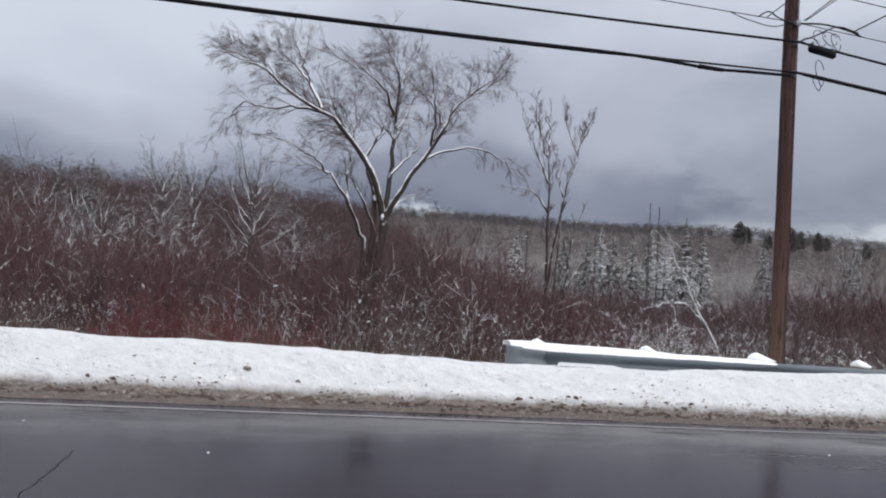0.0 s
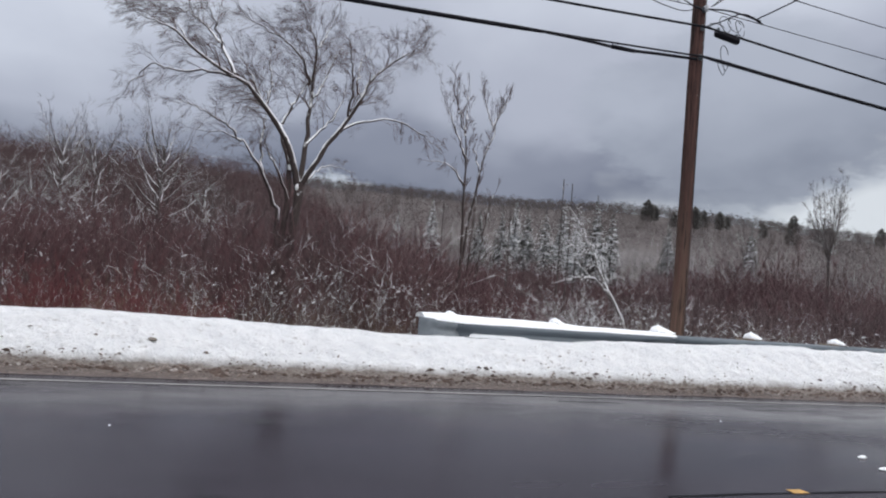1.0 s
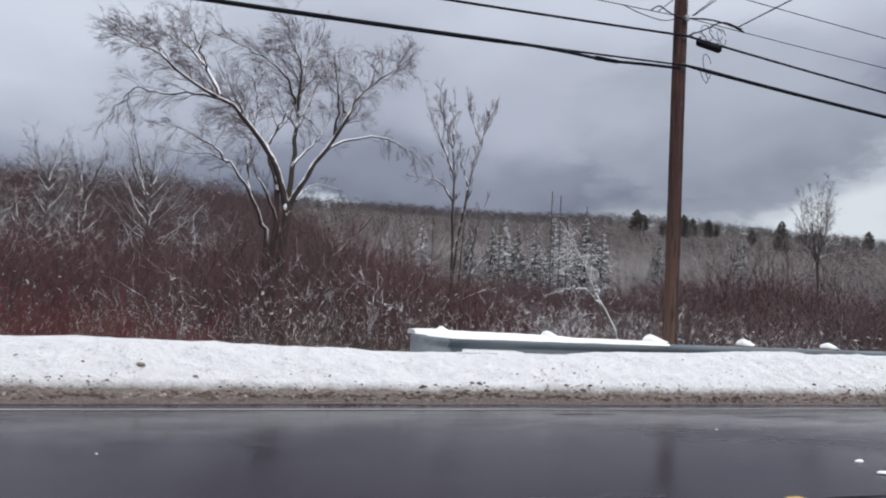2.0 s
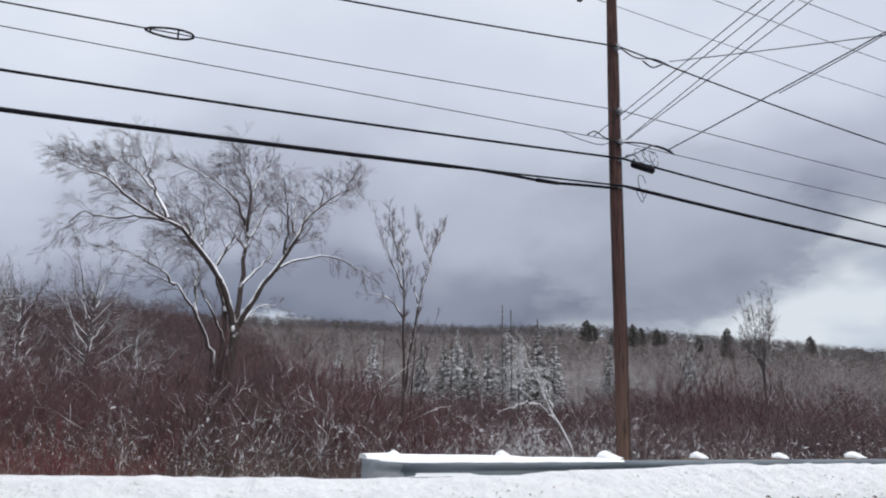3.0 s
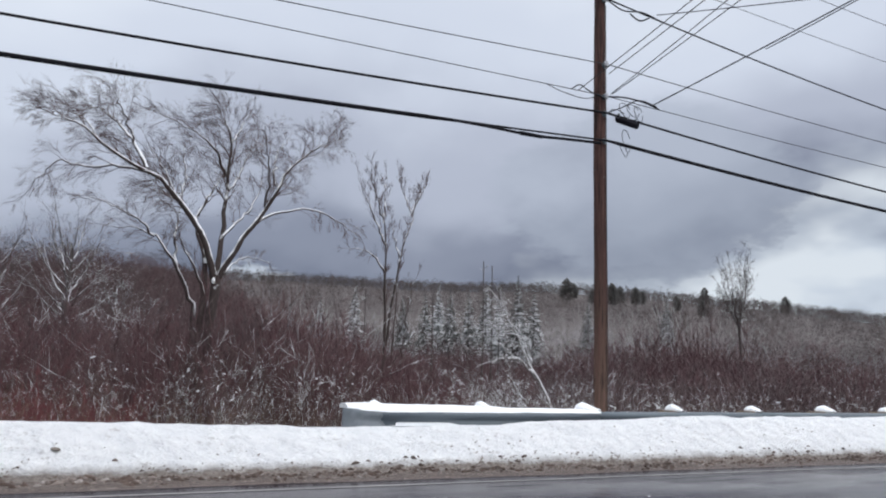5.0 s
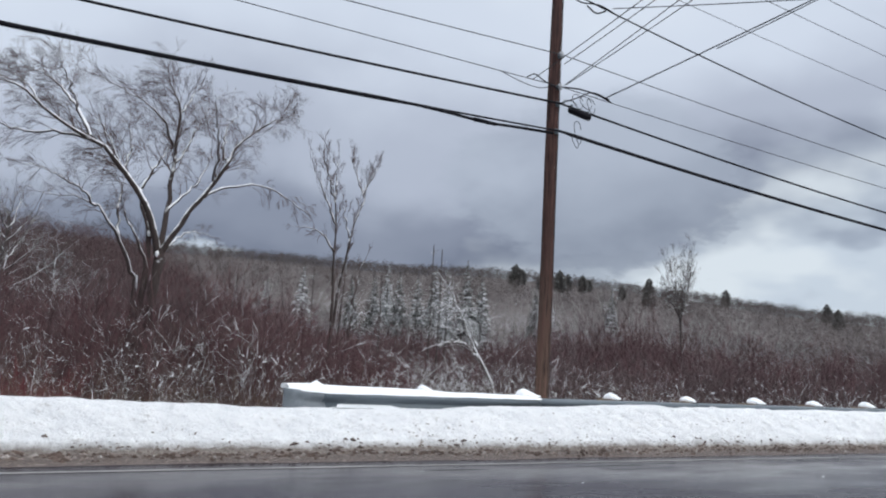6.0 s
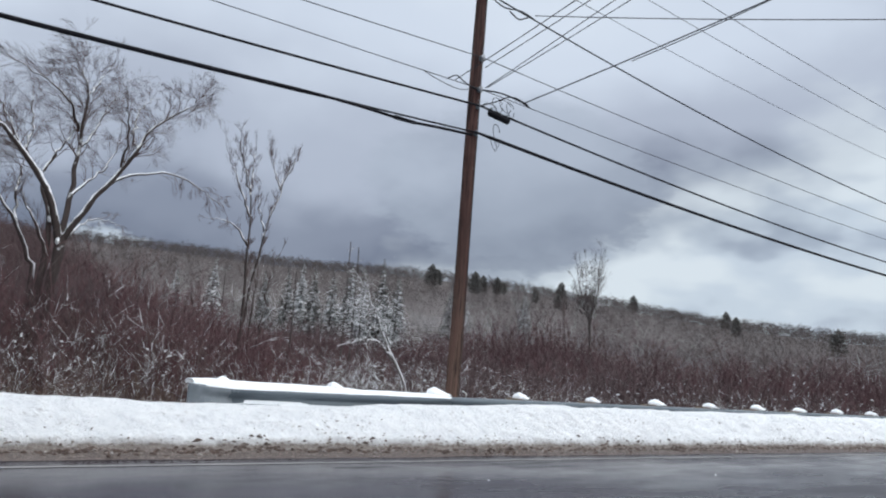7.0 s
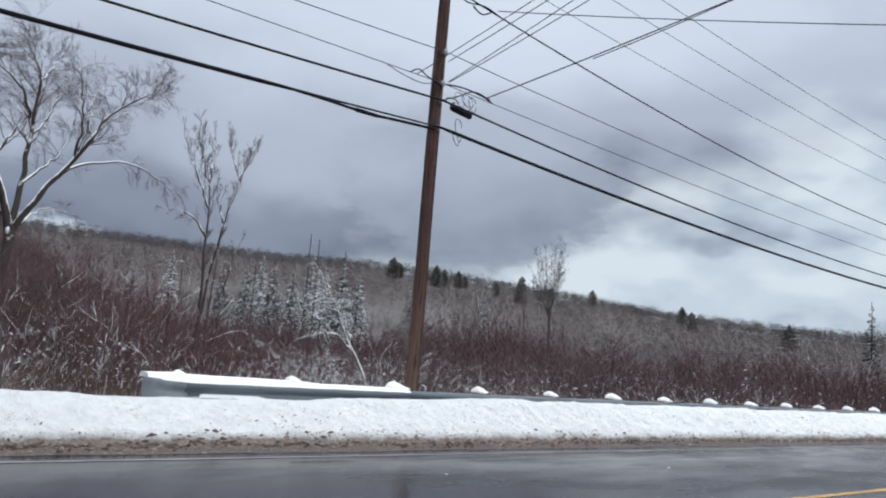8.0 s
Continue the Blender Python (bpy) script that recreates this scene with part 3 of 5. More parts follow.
def far_side_bank():
    """Snow beyond the near edge of the road, where the camera stands."""
    def zf(X, Y):
        return X, Y, 0.02 + 0.03 * rough_noise(X, Y, 0.9, 6.0) - 0.05 * np.clip((Y + 10.3) / 0.3, 0, 1)
    o = grid_strip("roadside_snow", np.arange(-60, 60, 0.8), np.linspace(-40, -10.0, 40), zf, SNOW)
    tagged(o, "trampled snow beside the near road edge", "snow", kind="structure")


far_side_bank()


# ---- guard rail ----
POST_STEP = 1.905
RAIL_TOP = 0.70
RAIL_PROFILE = [(0.02, 0.0), (-0.045, -0.025), (-0.06, -0.06), (-0.045, -0.095), (0.015, -0.13), (0.02, -0.155),
                (0.015, -0.18), (-0.045, -0.215), (-0.06, -0.25), (-0.045, -0.285), (0.02, -0.31)]


def rail_sheet(xs, ys, tops, shrink=None):
    """A corrugated steel sheet: the beam's cross-section carried along a line, with its thickness."""
    bm = bmesh.new()
    rows = []
    for i, (x, y, z) in enumerate(zip(xs, ys, tops)):
        k = 1.0 if shrink is None else shrink[i]
        front = [bm.verts.new((x, y + p * k, z + q)) for p, q in RAIL_PROFILE]
        back = [bm.verts.new((x, y + p * k + 0.006, z + q - 0.001)) for p, q in RAIL_PROFILE]
        rows.append(front + back[::-1])
    for a, b in zip(rows, rows[1:]):
        for j in range(len(a)):
            bm.faces.new((a[j], b[j], b[(j + 1) % len(a)], a[(j + 1) % len(a)]))
    bm.faces.new(rows[0])
    bm.faces.new(rows[-1][::-1])
    return bm


def box_bm(cx, cy, cz, sx, sy, sz, bevel=0.0):
    bm = bmesh.new()
    bmesh.ops.create_cube(bm, size=1.0, matrix=Matrix.Translation((cx, cy, cz)) @ Matrix.Diagonal((sx, sy, sz, 1)))
    if bevel:
        bmesh.ops.bevel(bm, geom=bm.edges[:], offset=bevel, segments=2, affect="EDGES")
    return bm


def cyl_bm(p0, p1, r0, r1, sides=12):
    p0, p1 = Vector(p0), Vector(p1)
    bm = bmesh.new()
    m = Matrix.Translation((p0 + p1) / 2) @ (p1 - p0).to_track_quat("Z", "Y").to_matrix().to_4x4()
    bmesh.ops.create_cone(bm, cap_ends=True, segments=sides, radius1=r0, radius2=r1, depth=(p1 - p0).length, matrix=m)
    return bm


def guard_rail():
    rail = new("guard_rail")
    tagged(rail, "galvanized steel W-beam guard rail half buried in ploughed snow", "guard rail")
    for k in range(34):
        x0 = 0.18 + k * 3.81
        x1 = x0 + 3.81 + 0.12
        xs = np.linspace(x0, x1, 5)
        beam = part("rail_beam", rail_sheet(xs, [0.0 + 0.004 * (k % 2)] * 5, [RAIL_TOP - 0.002 * (k % 2)] * 5), STEEL, rail)
        for bx in (x0 + 0.04, x0 + 0.09):
            for bz in (-0.06, -0.25):
                part("bolt", cyl_bm((bx, -0.075, RAIL_TOP + bz), (bx, -0.05, RAIL_TOP + bz), 0.016, 0.014, 6), STEEL, beam)
    # the flattened end piece curls back from the road
    t = np.linspace(0, 1, 9)
    xs, ys = 0.22 - 0.60 * np.sin(t * 1.35), 0.40 * (1 - np.cos(t * 1.35)) * 0.55
    part("end_terminal", rail_sheet(xs[::-1], ys[::-1], [RAIL_TOP + 0.03 * q for q in t[::-1]], [max(0.05, 1 - 1.4 * q) for q in t[::-1]]), PALE_STEEL, rail, "flattened pale steel end section")
    for k in range(68):
        x = k * POST_STEP + 0.02
        part("post", box_bm(x, 0.27 if k else 0.36, 0.0, 0.15, 0.20, 1.42 if k else 1.30, 0.008), POST_WOOD, rail)
        if k:
            part("blockout", box_bm(x, 0.095, RAIL_TOP - 0.15, 0.14, 0.14, 0.34, 0.006), POST_WOOD, rail)


guard_rail()


def snow_mound(x, rng):
    """A dome of snow on a post, trailing off along the beam."""
    bm = bmesh.new()
    bmesh.ops.create_uvsphere(bm, u_segments=16, v_segments=10, radius=1.0)
    w, h, tail = rng.uniform(0.10, 0.14), rng.uniform(0.085, 0.125) + (0.035 if x < 2.2 else 0.0), rng.uniform(1.9, 2.9)
    for v in bm.verts:
        u = v.co.x
        v.co.x *= w * (tail if u > 0 else 1.0)
        k = 1.0 if u < 0 else max(0.0, 1 - 0.85 * u ** 0.8) + 0.05
        v.co.z = v.co.z * h * k if v.co.z > 0 else v.co.z * 0.02
        v.co.y *= 0.17 * (1 - 0.35 * max(0, u))
        v.co += Vector((0, 0, 0.012 * noise.noise(v.co * 14 + Vector((x, 0, 0)))))
    ob = part("snow_mound", bm, SNOW)
    ob.matrix_world = pose(x, 0.17, RAIL_TOP + 0.018)
    return tagged(ob, "rounded cap of fresh snow on a guard rail post", "snow", "snow caps on the rail posts")


def rail_snow():
    rng = random.Random(4)
    for k in range(40):
        snow_mound(k * POST_STEP + 0.02 + (0.10 if k == 0 else min(0.045 * (k - 1), 0.2)), rng)
    # the long drift on the first beam, and the strip lodged in its lower groove
    def drift(X, Y):
        e = lerp_table(X, [-0.30, 0.0, 0.3, 2.2, 2.4, 2.9, 3.9, 4.1], [0.045, 0.08, 0.082, 0.055, 0.036, 0.03, 0.025, 0.0])
        u = (Y + 0.05) / 0.42
        Z = RAIL_TOP + 0.004 + e * np.clip(np.sin(np.clip(u, 0, 1) * math.pi) * 1.3, 0, 1) ** 0.6 + 0.03 * lerp_table(X, [-0.3, 0.3], [1, 0]) + 0.008 * rough_noise(X, Y, 4, 3.0)
        return X, Y + np.where(X < 0.2, (0.2 - X) ** 2 * 0.75, 0), Z - np.where((u <= 0.001) | (u >= 0.999), 0.03, 0)
    o = grid_strip("snow_drift", np.linspace(-0.30, 4.1, 90), np.linspace(-0.05, 0.37, 14), drift, SNOW)
    tagged(o, "long ledge of snow lying along the first rail beam", "snow")

    def groove(X, Y):
        e = lerp_table(X, [0.28, 0.45, 1.5, 2.2], [0.02, 0.05, 0.04, 0.008])
        u = (Y + 0.066) / 0.075
        return X, Y, RAIL_TOP - 0.225 + e * u + 0.004 * rough_noise(X, Y, 6, 1.0)
    o = grid_strip("snow_strip", np.linspace(0.28, 2.2, 50), np.linspace(-0.066, 0.012, 8), groove, SNOW)
    tagged(o, "narrow strip of snow lodged in the rail groove", "snow")


rail_snow()


def grit_clods():
    rng = random.Random(8)
    for k in range(26):
        x = rng.uniform(-9, 18)
        y = rng.uniform(-1.5, -1.0) if k > 2 else -1.2
        if k == 0:
            x, y = -4.05, -1.17
        s = rng.uniform(0.006, 0.016) if k else 0.042
        bm = bmesh.new()
        bmesh.ops.create_icosphere(bm, subdivisions=2 if k == 0 else 1, radius=s)
        for v in bm.verts:
            v.co *= 1 + 0.45 * noise.noise(v.co * (0.8 / s) + Vector((k * 3.3, 0, 0)))
            v.co.z *= 0.5
            v.co.x *= 1.3
        ob = part("snow_clod", bm, CLOD, smooth=False)
        z = float(bank_z(np.array([x]), np.array([y]))[2][0])
        ob.matrix_world = pose(x, y, z + s * 0.25, 0, 0, rng.uniform(0, 360))
        tagged(ob, "dark gritty frozen clod on the snow bank", "clod", "clods on the bank")


grit_clods()


def bank_grit():
    """Bits of sand and dirty ice thrown on the lower face of the bank, in clusters."""
    rs = np.random.RandomState(71)
    n = 9000
    x = rs.uniform(-13, 34, n)
    y = -1.54 + np.abs(rs.normal(0, 0.22, n)) * np.where(rs.uniform(0, 1, n) > 0.4, 0.5, 2.2)
    ok = (y < -0.5) & (wobble(x * 2.1, y * 5.0, 2.0) + 0.5 * wobble(x * 0.6, y, 1.0) + rs.normal(0, 0.3, n) > 0.88 - 1.05 * (y < -1.34))
    x, y = x[ok], y[ok]
    n = len(x)
    z = bank_z(x, y)[2]
    c = np.stack((x, y, z + 0.002), -1)
    s = rs.uniform(0.003, 0.012, n) * (1 + 0.8 * (rs.uniform(0, 1, n) > 0.93))
    a = rs.uniform(0, 6.283, n)
    dv = np.stack((np.cos(a), np.sin(a) * 0.6, 0.35 * np.sin(a)), -1) * (s * rs.uniform(1.0, 3.4, n))[:, None]
    V, F = rods(c - dv, c + np.array([0, 0, 0.3]) * s[:, None], c + dv, s * 0.3, s, s * 0.3, 4)
    tagged(quads("bank_grit", V, F, GRIT, None, False), "brown grit and dirty ice crumbs on the bank", "grit", kind="stuff")


bank_grit()


def slush_crust():
    """Broken crust of frozen slush and sand along the foot of the bank."""
    rs = np.random.RandomState(83)
    n = 5200
    x = rs.uniform(-14, 36, n)
    y = -1.62 + rs.normal(0, 0.11, n) + 0.06 * wobble(x * 1.3, x * 0.4, 2.0)
    ok = (y > -1.93) & (y < -1.30) & (wobble(x * 3.1, y * 6.0, 1.0) + rs.normal(0, 0.45, n) > -0.15)
    x, y = x[ok], y[ok]
    n = len(x)
    z = np.maximum(shoulder_z(x, y)[2], bank_z(x, y)[2])
    c = np.stack((x, y, z), -1)
    s = rs.uniform(0.008, 0.026, n)
    a = rs.normal(0, 0.7, n)
    dv = np.stack((np.cos(a), np.sin(a) * 0.6, 0.12 * np.sin(a * 3)), -1) * (s * rs.uniform(1.2, 3.2, n))[:, None]
    V, F = rods(c - dv, c + np.array([0, 0, 0.45]) * s[:, None], c + dv, s * 0.25, s, s * 0.25, 5)
    tagged(quads("slush_crust", V, F, CRUST, None, False), "broken brown and grey crust of frozen slush", "slush", kind="stuff")


slush_crust()


def road_debris():
    """Crumbs of ice on the asphalt and a dark wet patch."""
    rng = random.Random(12)
    for k in range(5):
        x, y = rng.uniform(-7, 12), rng.uniform(-5.6, -2.7)
        s = rng.uniform(0.008, 0.02)
        bm = bmesh.new()
        bmesh.ops.create_icosphere(bm, subdivisions=1, radius=s)
        for v in bm.verts:
            v.co *= 1 + 0.4 * noise.noise(v.co * 40 + Vector((k, 0, 0)))
            v.co.z *= 0.5
        ob = part("ice_crumb", bm, SNOW, smooth=False)
        ob.matrix_world = pose(x, y, s * 0.3, 0, 0, rng.uniform(0, 360))
        tagged(ob, "small white crumb of ice on wet asphalt", "ice", "ice crumbs on the road")


road_debris()


def ice_chunks():
    """Long lumps of plough ice lying in the far lane."""
    for k, (x, y, l, r) in enumerate(ICE):
        bm = bmesh.new()
        bmesh.ops.create_icosphere(bm, subdivisions=2, radius=1.0)
        for v in bm.verts:
            v.co *= 1 + 0.25 * noise.noise(v.co * 2.3 + Vector((k * 5.0, 0, 0)))
            v.co = Vector((v.co.x * l, v.co.y * 0.03, max(-0.2, v.co.z) * 0.022))
        ob = part("ice_chunk", bm, SNOW)
        ob.matrix_world = pose(x, y, 0.006, 0, 0, r)
        tagged(ob, "elongated white lump of plough ice on wet asphalt", "ice", "ice chunks on the road")


ICE = [(2.3, -5.29, 0.06, 10), (2.1, -5.72, 0.07, -25)]
ice_chunks()


# ---- utility pole and cables ----
POLE_X, POLE_Y, POLE_H = 4.63, 0.72, 10.6


def pole_r(z):
    return 0.130 - 0.0010 * z - 0.00020 * z * z


def utility_pole():
    p = new("utility_pole")
    p.location = (POLE_X, POLE_Y, 0.0)
    tagged(p, "weathered reddish-brown wooden utility pole behind the guard rail", "utility pole")
    t = Tubes()
    zs = np.linspace(-1.2, POLE_H, 40)
    pts = np.stack((0.012 * np.sin(zs * 0.7) + 0.007 * np.clip(5.0 - zs, 0, 7), 0.01 * np.cos(zs * 0.5), zs), -1)
    t.add(pts, pole_r(zs) * (1 + 0.012 * np.sin(zs * 5.1)), 20)
    t.build("pole", POLE_WOOD, p)
    part("pole_top", cyl_bm((0, 0, POLE_H - 0.01), (0, 0, POLE_H + 0.05), pole_r(POLE_H), 0.05, 16), POLE_WOOD, p)
    arm = part("crossarm", box_bm(-0.09, -0.12, 10.13, 0.095, 2.30, 0.115, 0.01), GREY_WOOD, p, "weathered grey wooden crossarm")
    for y in (-1.14, -0.27, 0.97):
        part("insulator", cyl_bm((-0.09, y, 10.185), (-0.09, y, 10.25), 0.05, 0.035, 10), PORCELAIN, arm)
    for sd in (-1, 1):
        part("brace", cyl_bm((-0.09, -0.1 + sd * 0.62, 10.07), (-0.05, -0.1 + sd * 0.06, 9.62), 0.014, 0.014, 6), STEEL, arm)
    for z in (5.655, 6.195, 6.525, 7.165, 8.50):
        r = pole_r(z)
        br = part("bracket", box_bm(0.0, -r - 0.02, z, 0.07, 0.05, 0.10, 0.006), STEEL, p)
        part("bolt", cyl_bm((0, -r - 0.08, z), (0, r + 0.06, z), 0.012, 0.012, 8), STEEL, br)
    for z in (6.525, 7.165, 8.50):
        r = pole_r(z)
        part("spool_insulator", cyl_bm((0, -r - 0.085, z - 0.05), (0, -r - 0.085, z + 0.05), 0.038, 0.038, 10), PORCELAIN, p)
    part("ground_wire", cyl_bm((0.06, -0.155, 0.3), (0.05, -0.118, 8.4), 0.006, 0.006, 6), WIRE, p)


utility_pole()

SPAN = 40.0


def span_points(zp, sag, sgn, y, dz=0.0, n=48, x0=0.0):
    u = np.linspace(0, 1, n) ** 1.25
    x = POLE_X + sgn * (x0 + u * SPAN)
    return np.stack((x, np.full(n, y), zp + dz * u - 4 * sag * u * (1 - u)), -1)


def cable(name, zp, sag_l, sag_r, r, y, mat, label, thin=None):
    """One conductor over both spans, hung at the pole; it may thin out towards the pole."""
    t = Tubes()
    left, right = span_points(zp, sag_l, -1, y)[::-1], span_points(zp, sag_r, 1, y)
    P = np.concatenate((left, right[1:]))
    R = np.full(len(P), r) if thin is None else np.interp(P[:, 0], thin[0], thin[1])
    t.add(P, R, 8)
    return tagged(t.build(name, mat), label, "cable", "cables on the pole")


FRONT = POLE_Y - 0.20
cable("telephone_cable", 5.655, 0.515, 0.68, 0.034, FRONT, RUBBER, "thick black telephone cable strung along the poles", ([1.1, 1.9, 4.5, 4.8], [0.036, 0.018, 0.015, 0.034]))
cable("television_cable", 6.195, 0.485, 0.80, 0.021, FRONT, RUBBER, "black television cable strung along the poles")
cable("support_wire", 6.525, 0.085, 0.40, 0.008, FRONT, WIRE, "thin grey wire strung along the poles")
cable("neutral_wire", 7.165, 0.455, 0.47, 0.009, FRONT, WIRE, "thin grey neutral wire strung along the poles", ([-3.95, -3.85, -3.2, -3.1], [0.013, 0.010, 0.009, 0.009]))
cable("service_cable", 8.50, 0.88, 1.25, 0.016, FRONT, RUBBER, "dark twisted service cable strung along the poles")
for wire_y, sag_l, sag_r in ((1.69, 0.05, 0.74), (0.45, 0.55, 0.68), (-0.42, 0.55, 0.66)):
    cable("primary_wire", 10.25, sag_l, sag_r, 0.0075, wire_y, WIRE, "bare primary wire on the crossarm")


def lines():
    # the second strand that leaves the thick cable before the pole, with its splice sleeve
    t = Tubes()
    P = spline([(0.9, FRONT - 0.01, 5.485), (1.5, FRONT - 0.02, 5.50), (2.2, FRONT - 0.03, 5.495), (3.0, FRONT - 0.03, 5.48), (3.7, FRONT - 0.02, 5.53), (4.5, FRONT, 5.585)], 30)
    t.add(P, np.full(30, 0.026), 8)
    o = t.build("branch_cable", RUBBER)
    tagged(o, "black branch cable slung under the telephone cable", "cable")
    part("splice_sleeve", cyl_bm((2.75, FRONT - 0.03, 5.485), (3.2, FRONT - 0.03, 5.485), 0.040, 0.034, 10), RUBBER, o)
    # the snowshoe loop on the neutral wire
    t = Tubes()
    a = np.linspace(0, 2 * math.pi, 40)
    X, Z = -3.56 + 0.34 * np.cos(a), 0.075 * np.sin(a) * (1 + 0.25 * np.cos(a))
    t.add(np.stack((X, np.full(40, FRONT), 6.86 + Z + 0.05 * (X + 3.56)), -1), np.full(40, 0.017), 6)
    o = t.build("cable_loop", RUBBER)
    tagged(o, "black oval snowshoe loop of spare cable on a wire", "cable loop")
    for bx, bh in ((-3.44, 0.07), (-3.83, 0.035)):
        part("loop_bar", cyl_bm((bx, FRONT, 6.865 - bh), (bx, FRONT, 6.865 + bh), 0.015, 0.015, 6), RUBBER, o)
    # the splice box on the television cable
    o = new("splice_box")
    o.location = (5.12, FRONT, 6.09)
    tagged(o, "black ribbed splice box hung on a cable beside the pole", "splice box")
    body = part("body", box_bm(0, 0, 0, 0.54, 0.11, 0.125, 0.03), RUBBER, o)
    body.rotation_euler = (0, 0.12, 0)
    for x in (-0.2, 0.2):
        part("clamp", box_bm(x, 0, 0.085 - 0.12 * x, 0.03, 0.05, 0.07, 0.004), STEEL, o)
    for cx, cz, rx, rz in ((5.07, 6.32, 0.12, 0.16), (5.27, 6.34, 0.14, 0.14), (5.40, 6.30, 0.09, 0.17), (5.10, 5.71, 0.08, 0.24), (5.05, 5.53, 0.07, 0.15), (4.90, 6.22, 0.16, 0.10)):
        t = Tubes()
        a = np.linspace(0.3, 2 * math.pi - 0.2, 26)
        t.add(np.stack((cx + rx * np.cos(a) + 0.012 * np.sin(2 * a), FRONT + 0.05 * np.sin(a), cz + rz * np.sin(a)), -1), np.full(26, 0.007), 5)
        tagged(t.build("wire_loop", WIRE), "loose loop of thin wire around the splice box", "wire", "wire loops at the splice box")
    # jumpers at the pole, each its own wire
    for ctrl, r in (([(3.3, FRONT, 6.51), (3.6, FRONT - 0.03, 6.42), (4.1, FRONT - 0.04, 6.37), (4.5, FRONT, 6.52)], 0.008),
                    ([(3.85, FRONT, 6.53), (4.0, FRONT - 0.05, 6.61), (4.2, FRONT - 0.04, 6.54), (4.6, FRONT, 6.46)], 0.012),
                    ([(4.65, FRONT, 6.20), (4.95, FRONT - 0.03, 6.34), (5.4, FRONT - 0.02, 6.57), (5.85, FRONT, 6.53)], 0.012),
                    ([(4.65, FRONT, 6.52), (5.1, FRONT - 0.04, 6.56), (5.6, FRONT - 0.02, 6.54), (5.9, FRONT, 6.48)], 0.016),
                    ([(4.65, FRONT, 8.48), (5.0, FRONT - 0.05, 8.32), (5.5, FRONT - 0.03, 8.40), (6.0, FRONT, 8.33)], 0.014),
                    ([(5.2, FRONT, 8.32), (5.4, FRONT - 0.05, 8.20), (5.65, FRONT - 0.03, 8.32)], 0.016)):
        t = Tubes()
        t.add(spline(ctrl, 20), np.full(20, r), 5)
        tagged(t.build("jumper_wire", RUBBER), "short dark jumper wire looped at the pole", "wire", "jumper wires at the pole")
    # service drops over the road
    drops = [((4.00, FRONT, 6.53), (4.36, -3, 7.42), 0.009), ((4.70, FRONT, 6.99), (4.76, -3, 7.60), 0.009),
             ((4.73, FRONT, 6.58), (5.19, -3, 7.71), 0.009), ((4.78, FRONT, 6.60), (5.56, -3, 7.80), 0.009),
             ((5.74, FRONT, 6.54), (7.84, -3, 8.05), 0.013), ((6.86, -1.24, 7.27), (7.80, -3, 7.99), 0.010),
             ((5.87, FRONT, 8.45), (7.76, -3, 7.84), 0.010)]
    for a, b, r in drops:
        a, b = np.array(a), np.array(b)
        u = np.linspace(0, 4.4 if abs(a[1] - FRONT) < 0.01 else 8.8, 40)[:, None]
        P = a + (b - a) * u
        P[:, 2] += 0.05 * (u[:, 0] * (u[:, 0] - 1))
        t = Tubes()
        t.add(P, np.full(40, r), 5)
        tagged(t.build("service_drop", WIRE), "thin dark service wire crossing over the road", "cable", "service wires over the road")


lines()


# ---- trees ----
def rot_about(v, axis, ang):
    return np.array(Matrix.Rotation(ang, 3, Vector(axis)) @ Vector(v))


def grow(tw, rng, start, d, length, r, depth, droop=0.15, kids=5, spread=0.7, sides=4, flat=1.0):
    """A wandering branch that throws off smaller ones."""
    n = 4 if depth else 3
    pts, p, d = [np.array(start)], np.array(start, float), np.array(d, float)
    step = length / n
    for i in range(n):
        d = d + np.array([rng.gauss(0, 0.13) - tw.wind, rng.gauss(0, 0.13) * flat, rng.gauss(0, 0.10) - droop * (i / n)])
        d /= np.linalg.norm(d)
        p = p + d * step
        pts.append(p)
    rad = r * np.linspace(1, 0.25, n + 1)
    tw.add(pts, rad, sides)
    if depth <= 0:
        return
    for k in range(kids):
        u = rng.uniform(0.25, 1.0)
        i = min(n - 1, int(u * n))
        q = pts[i] + (pts[i + 1] - pts[i]) * (u * n - i)
        dd = pts[i + 1] - pts[i]
        dd = dd / np.linalg.norm(dd)
        ax = np.array([rng.gauss(0, 1), rng.gauss(0, 1), rng.gauss(0, 0.5)])
        ax -= dd * ax.dot(dd)
        nd = rot_about(dd, ax / (np.linalg.norm(ax) + 1e-6), rng.uniform(0.30, spread + 0.25 - tw.sway))
        nd[1] *= flat
        nd[2] += 0.55 if droop < -0.01 else 0.0
        grow(tw, rng, q, nd, length * rng.uniform(0.48 + 0.5 * tw.sway, 0.80 + 0.4 * tw.sway) * (1.1 - 0.4 * u), max(tw.fine, r * 0.5 * (1.1 - 0.5 * u)), depth - 1, droop * 1.25, kids, spread, 3, flat)


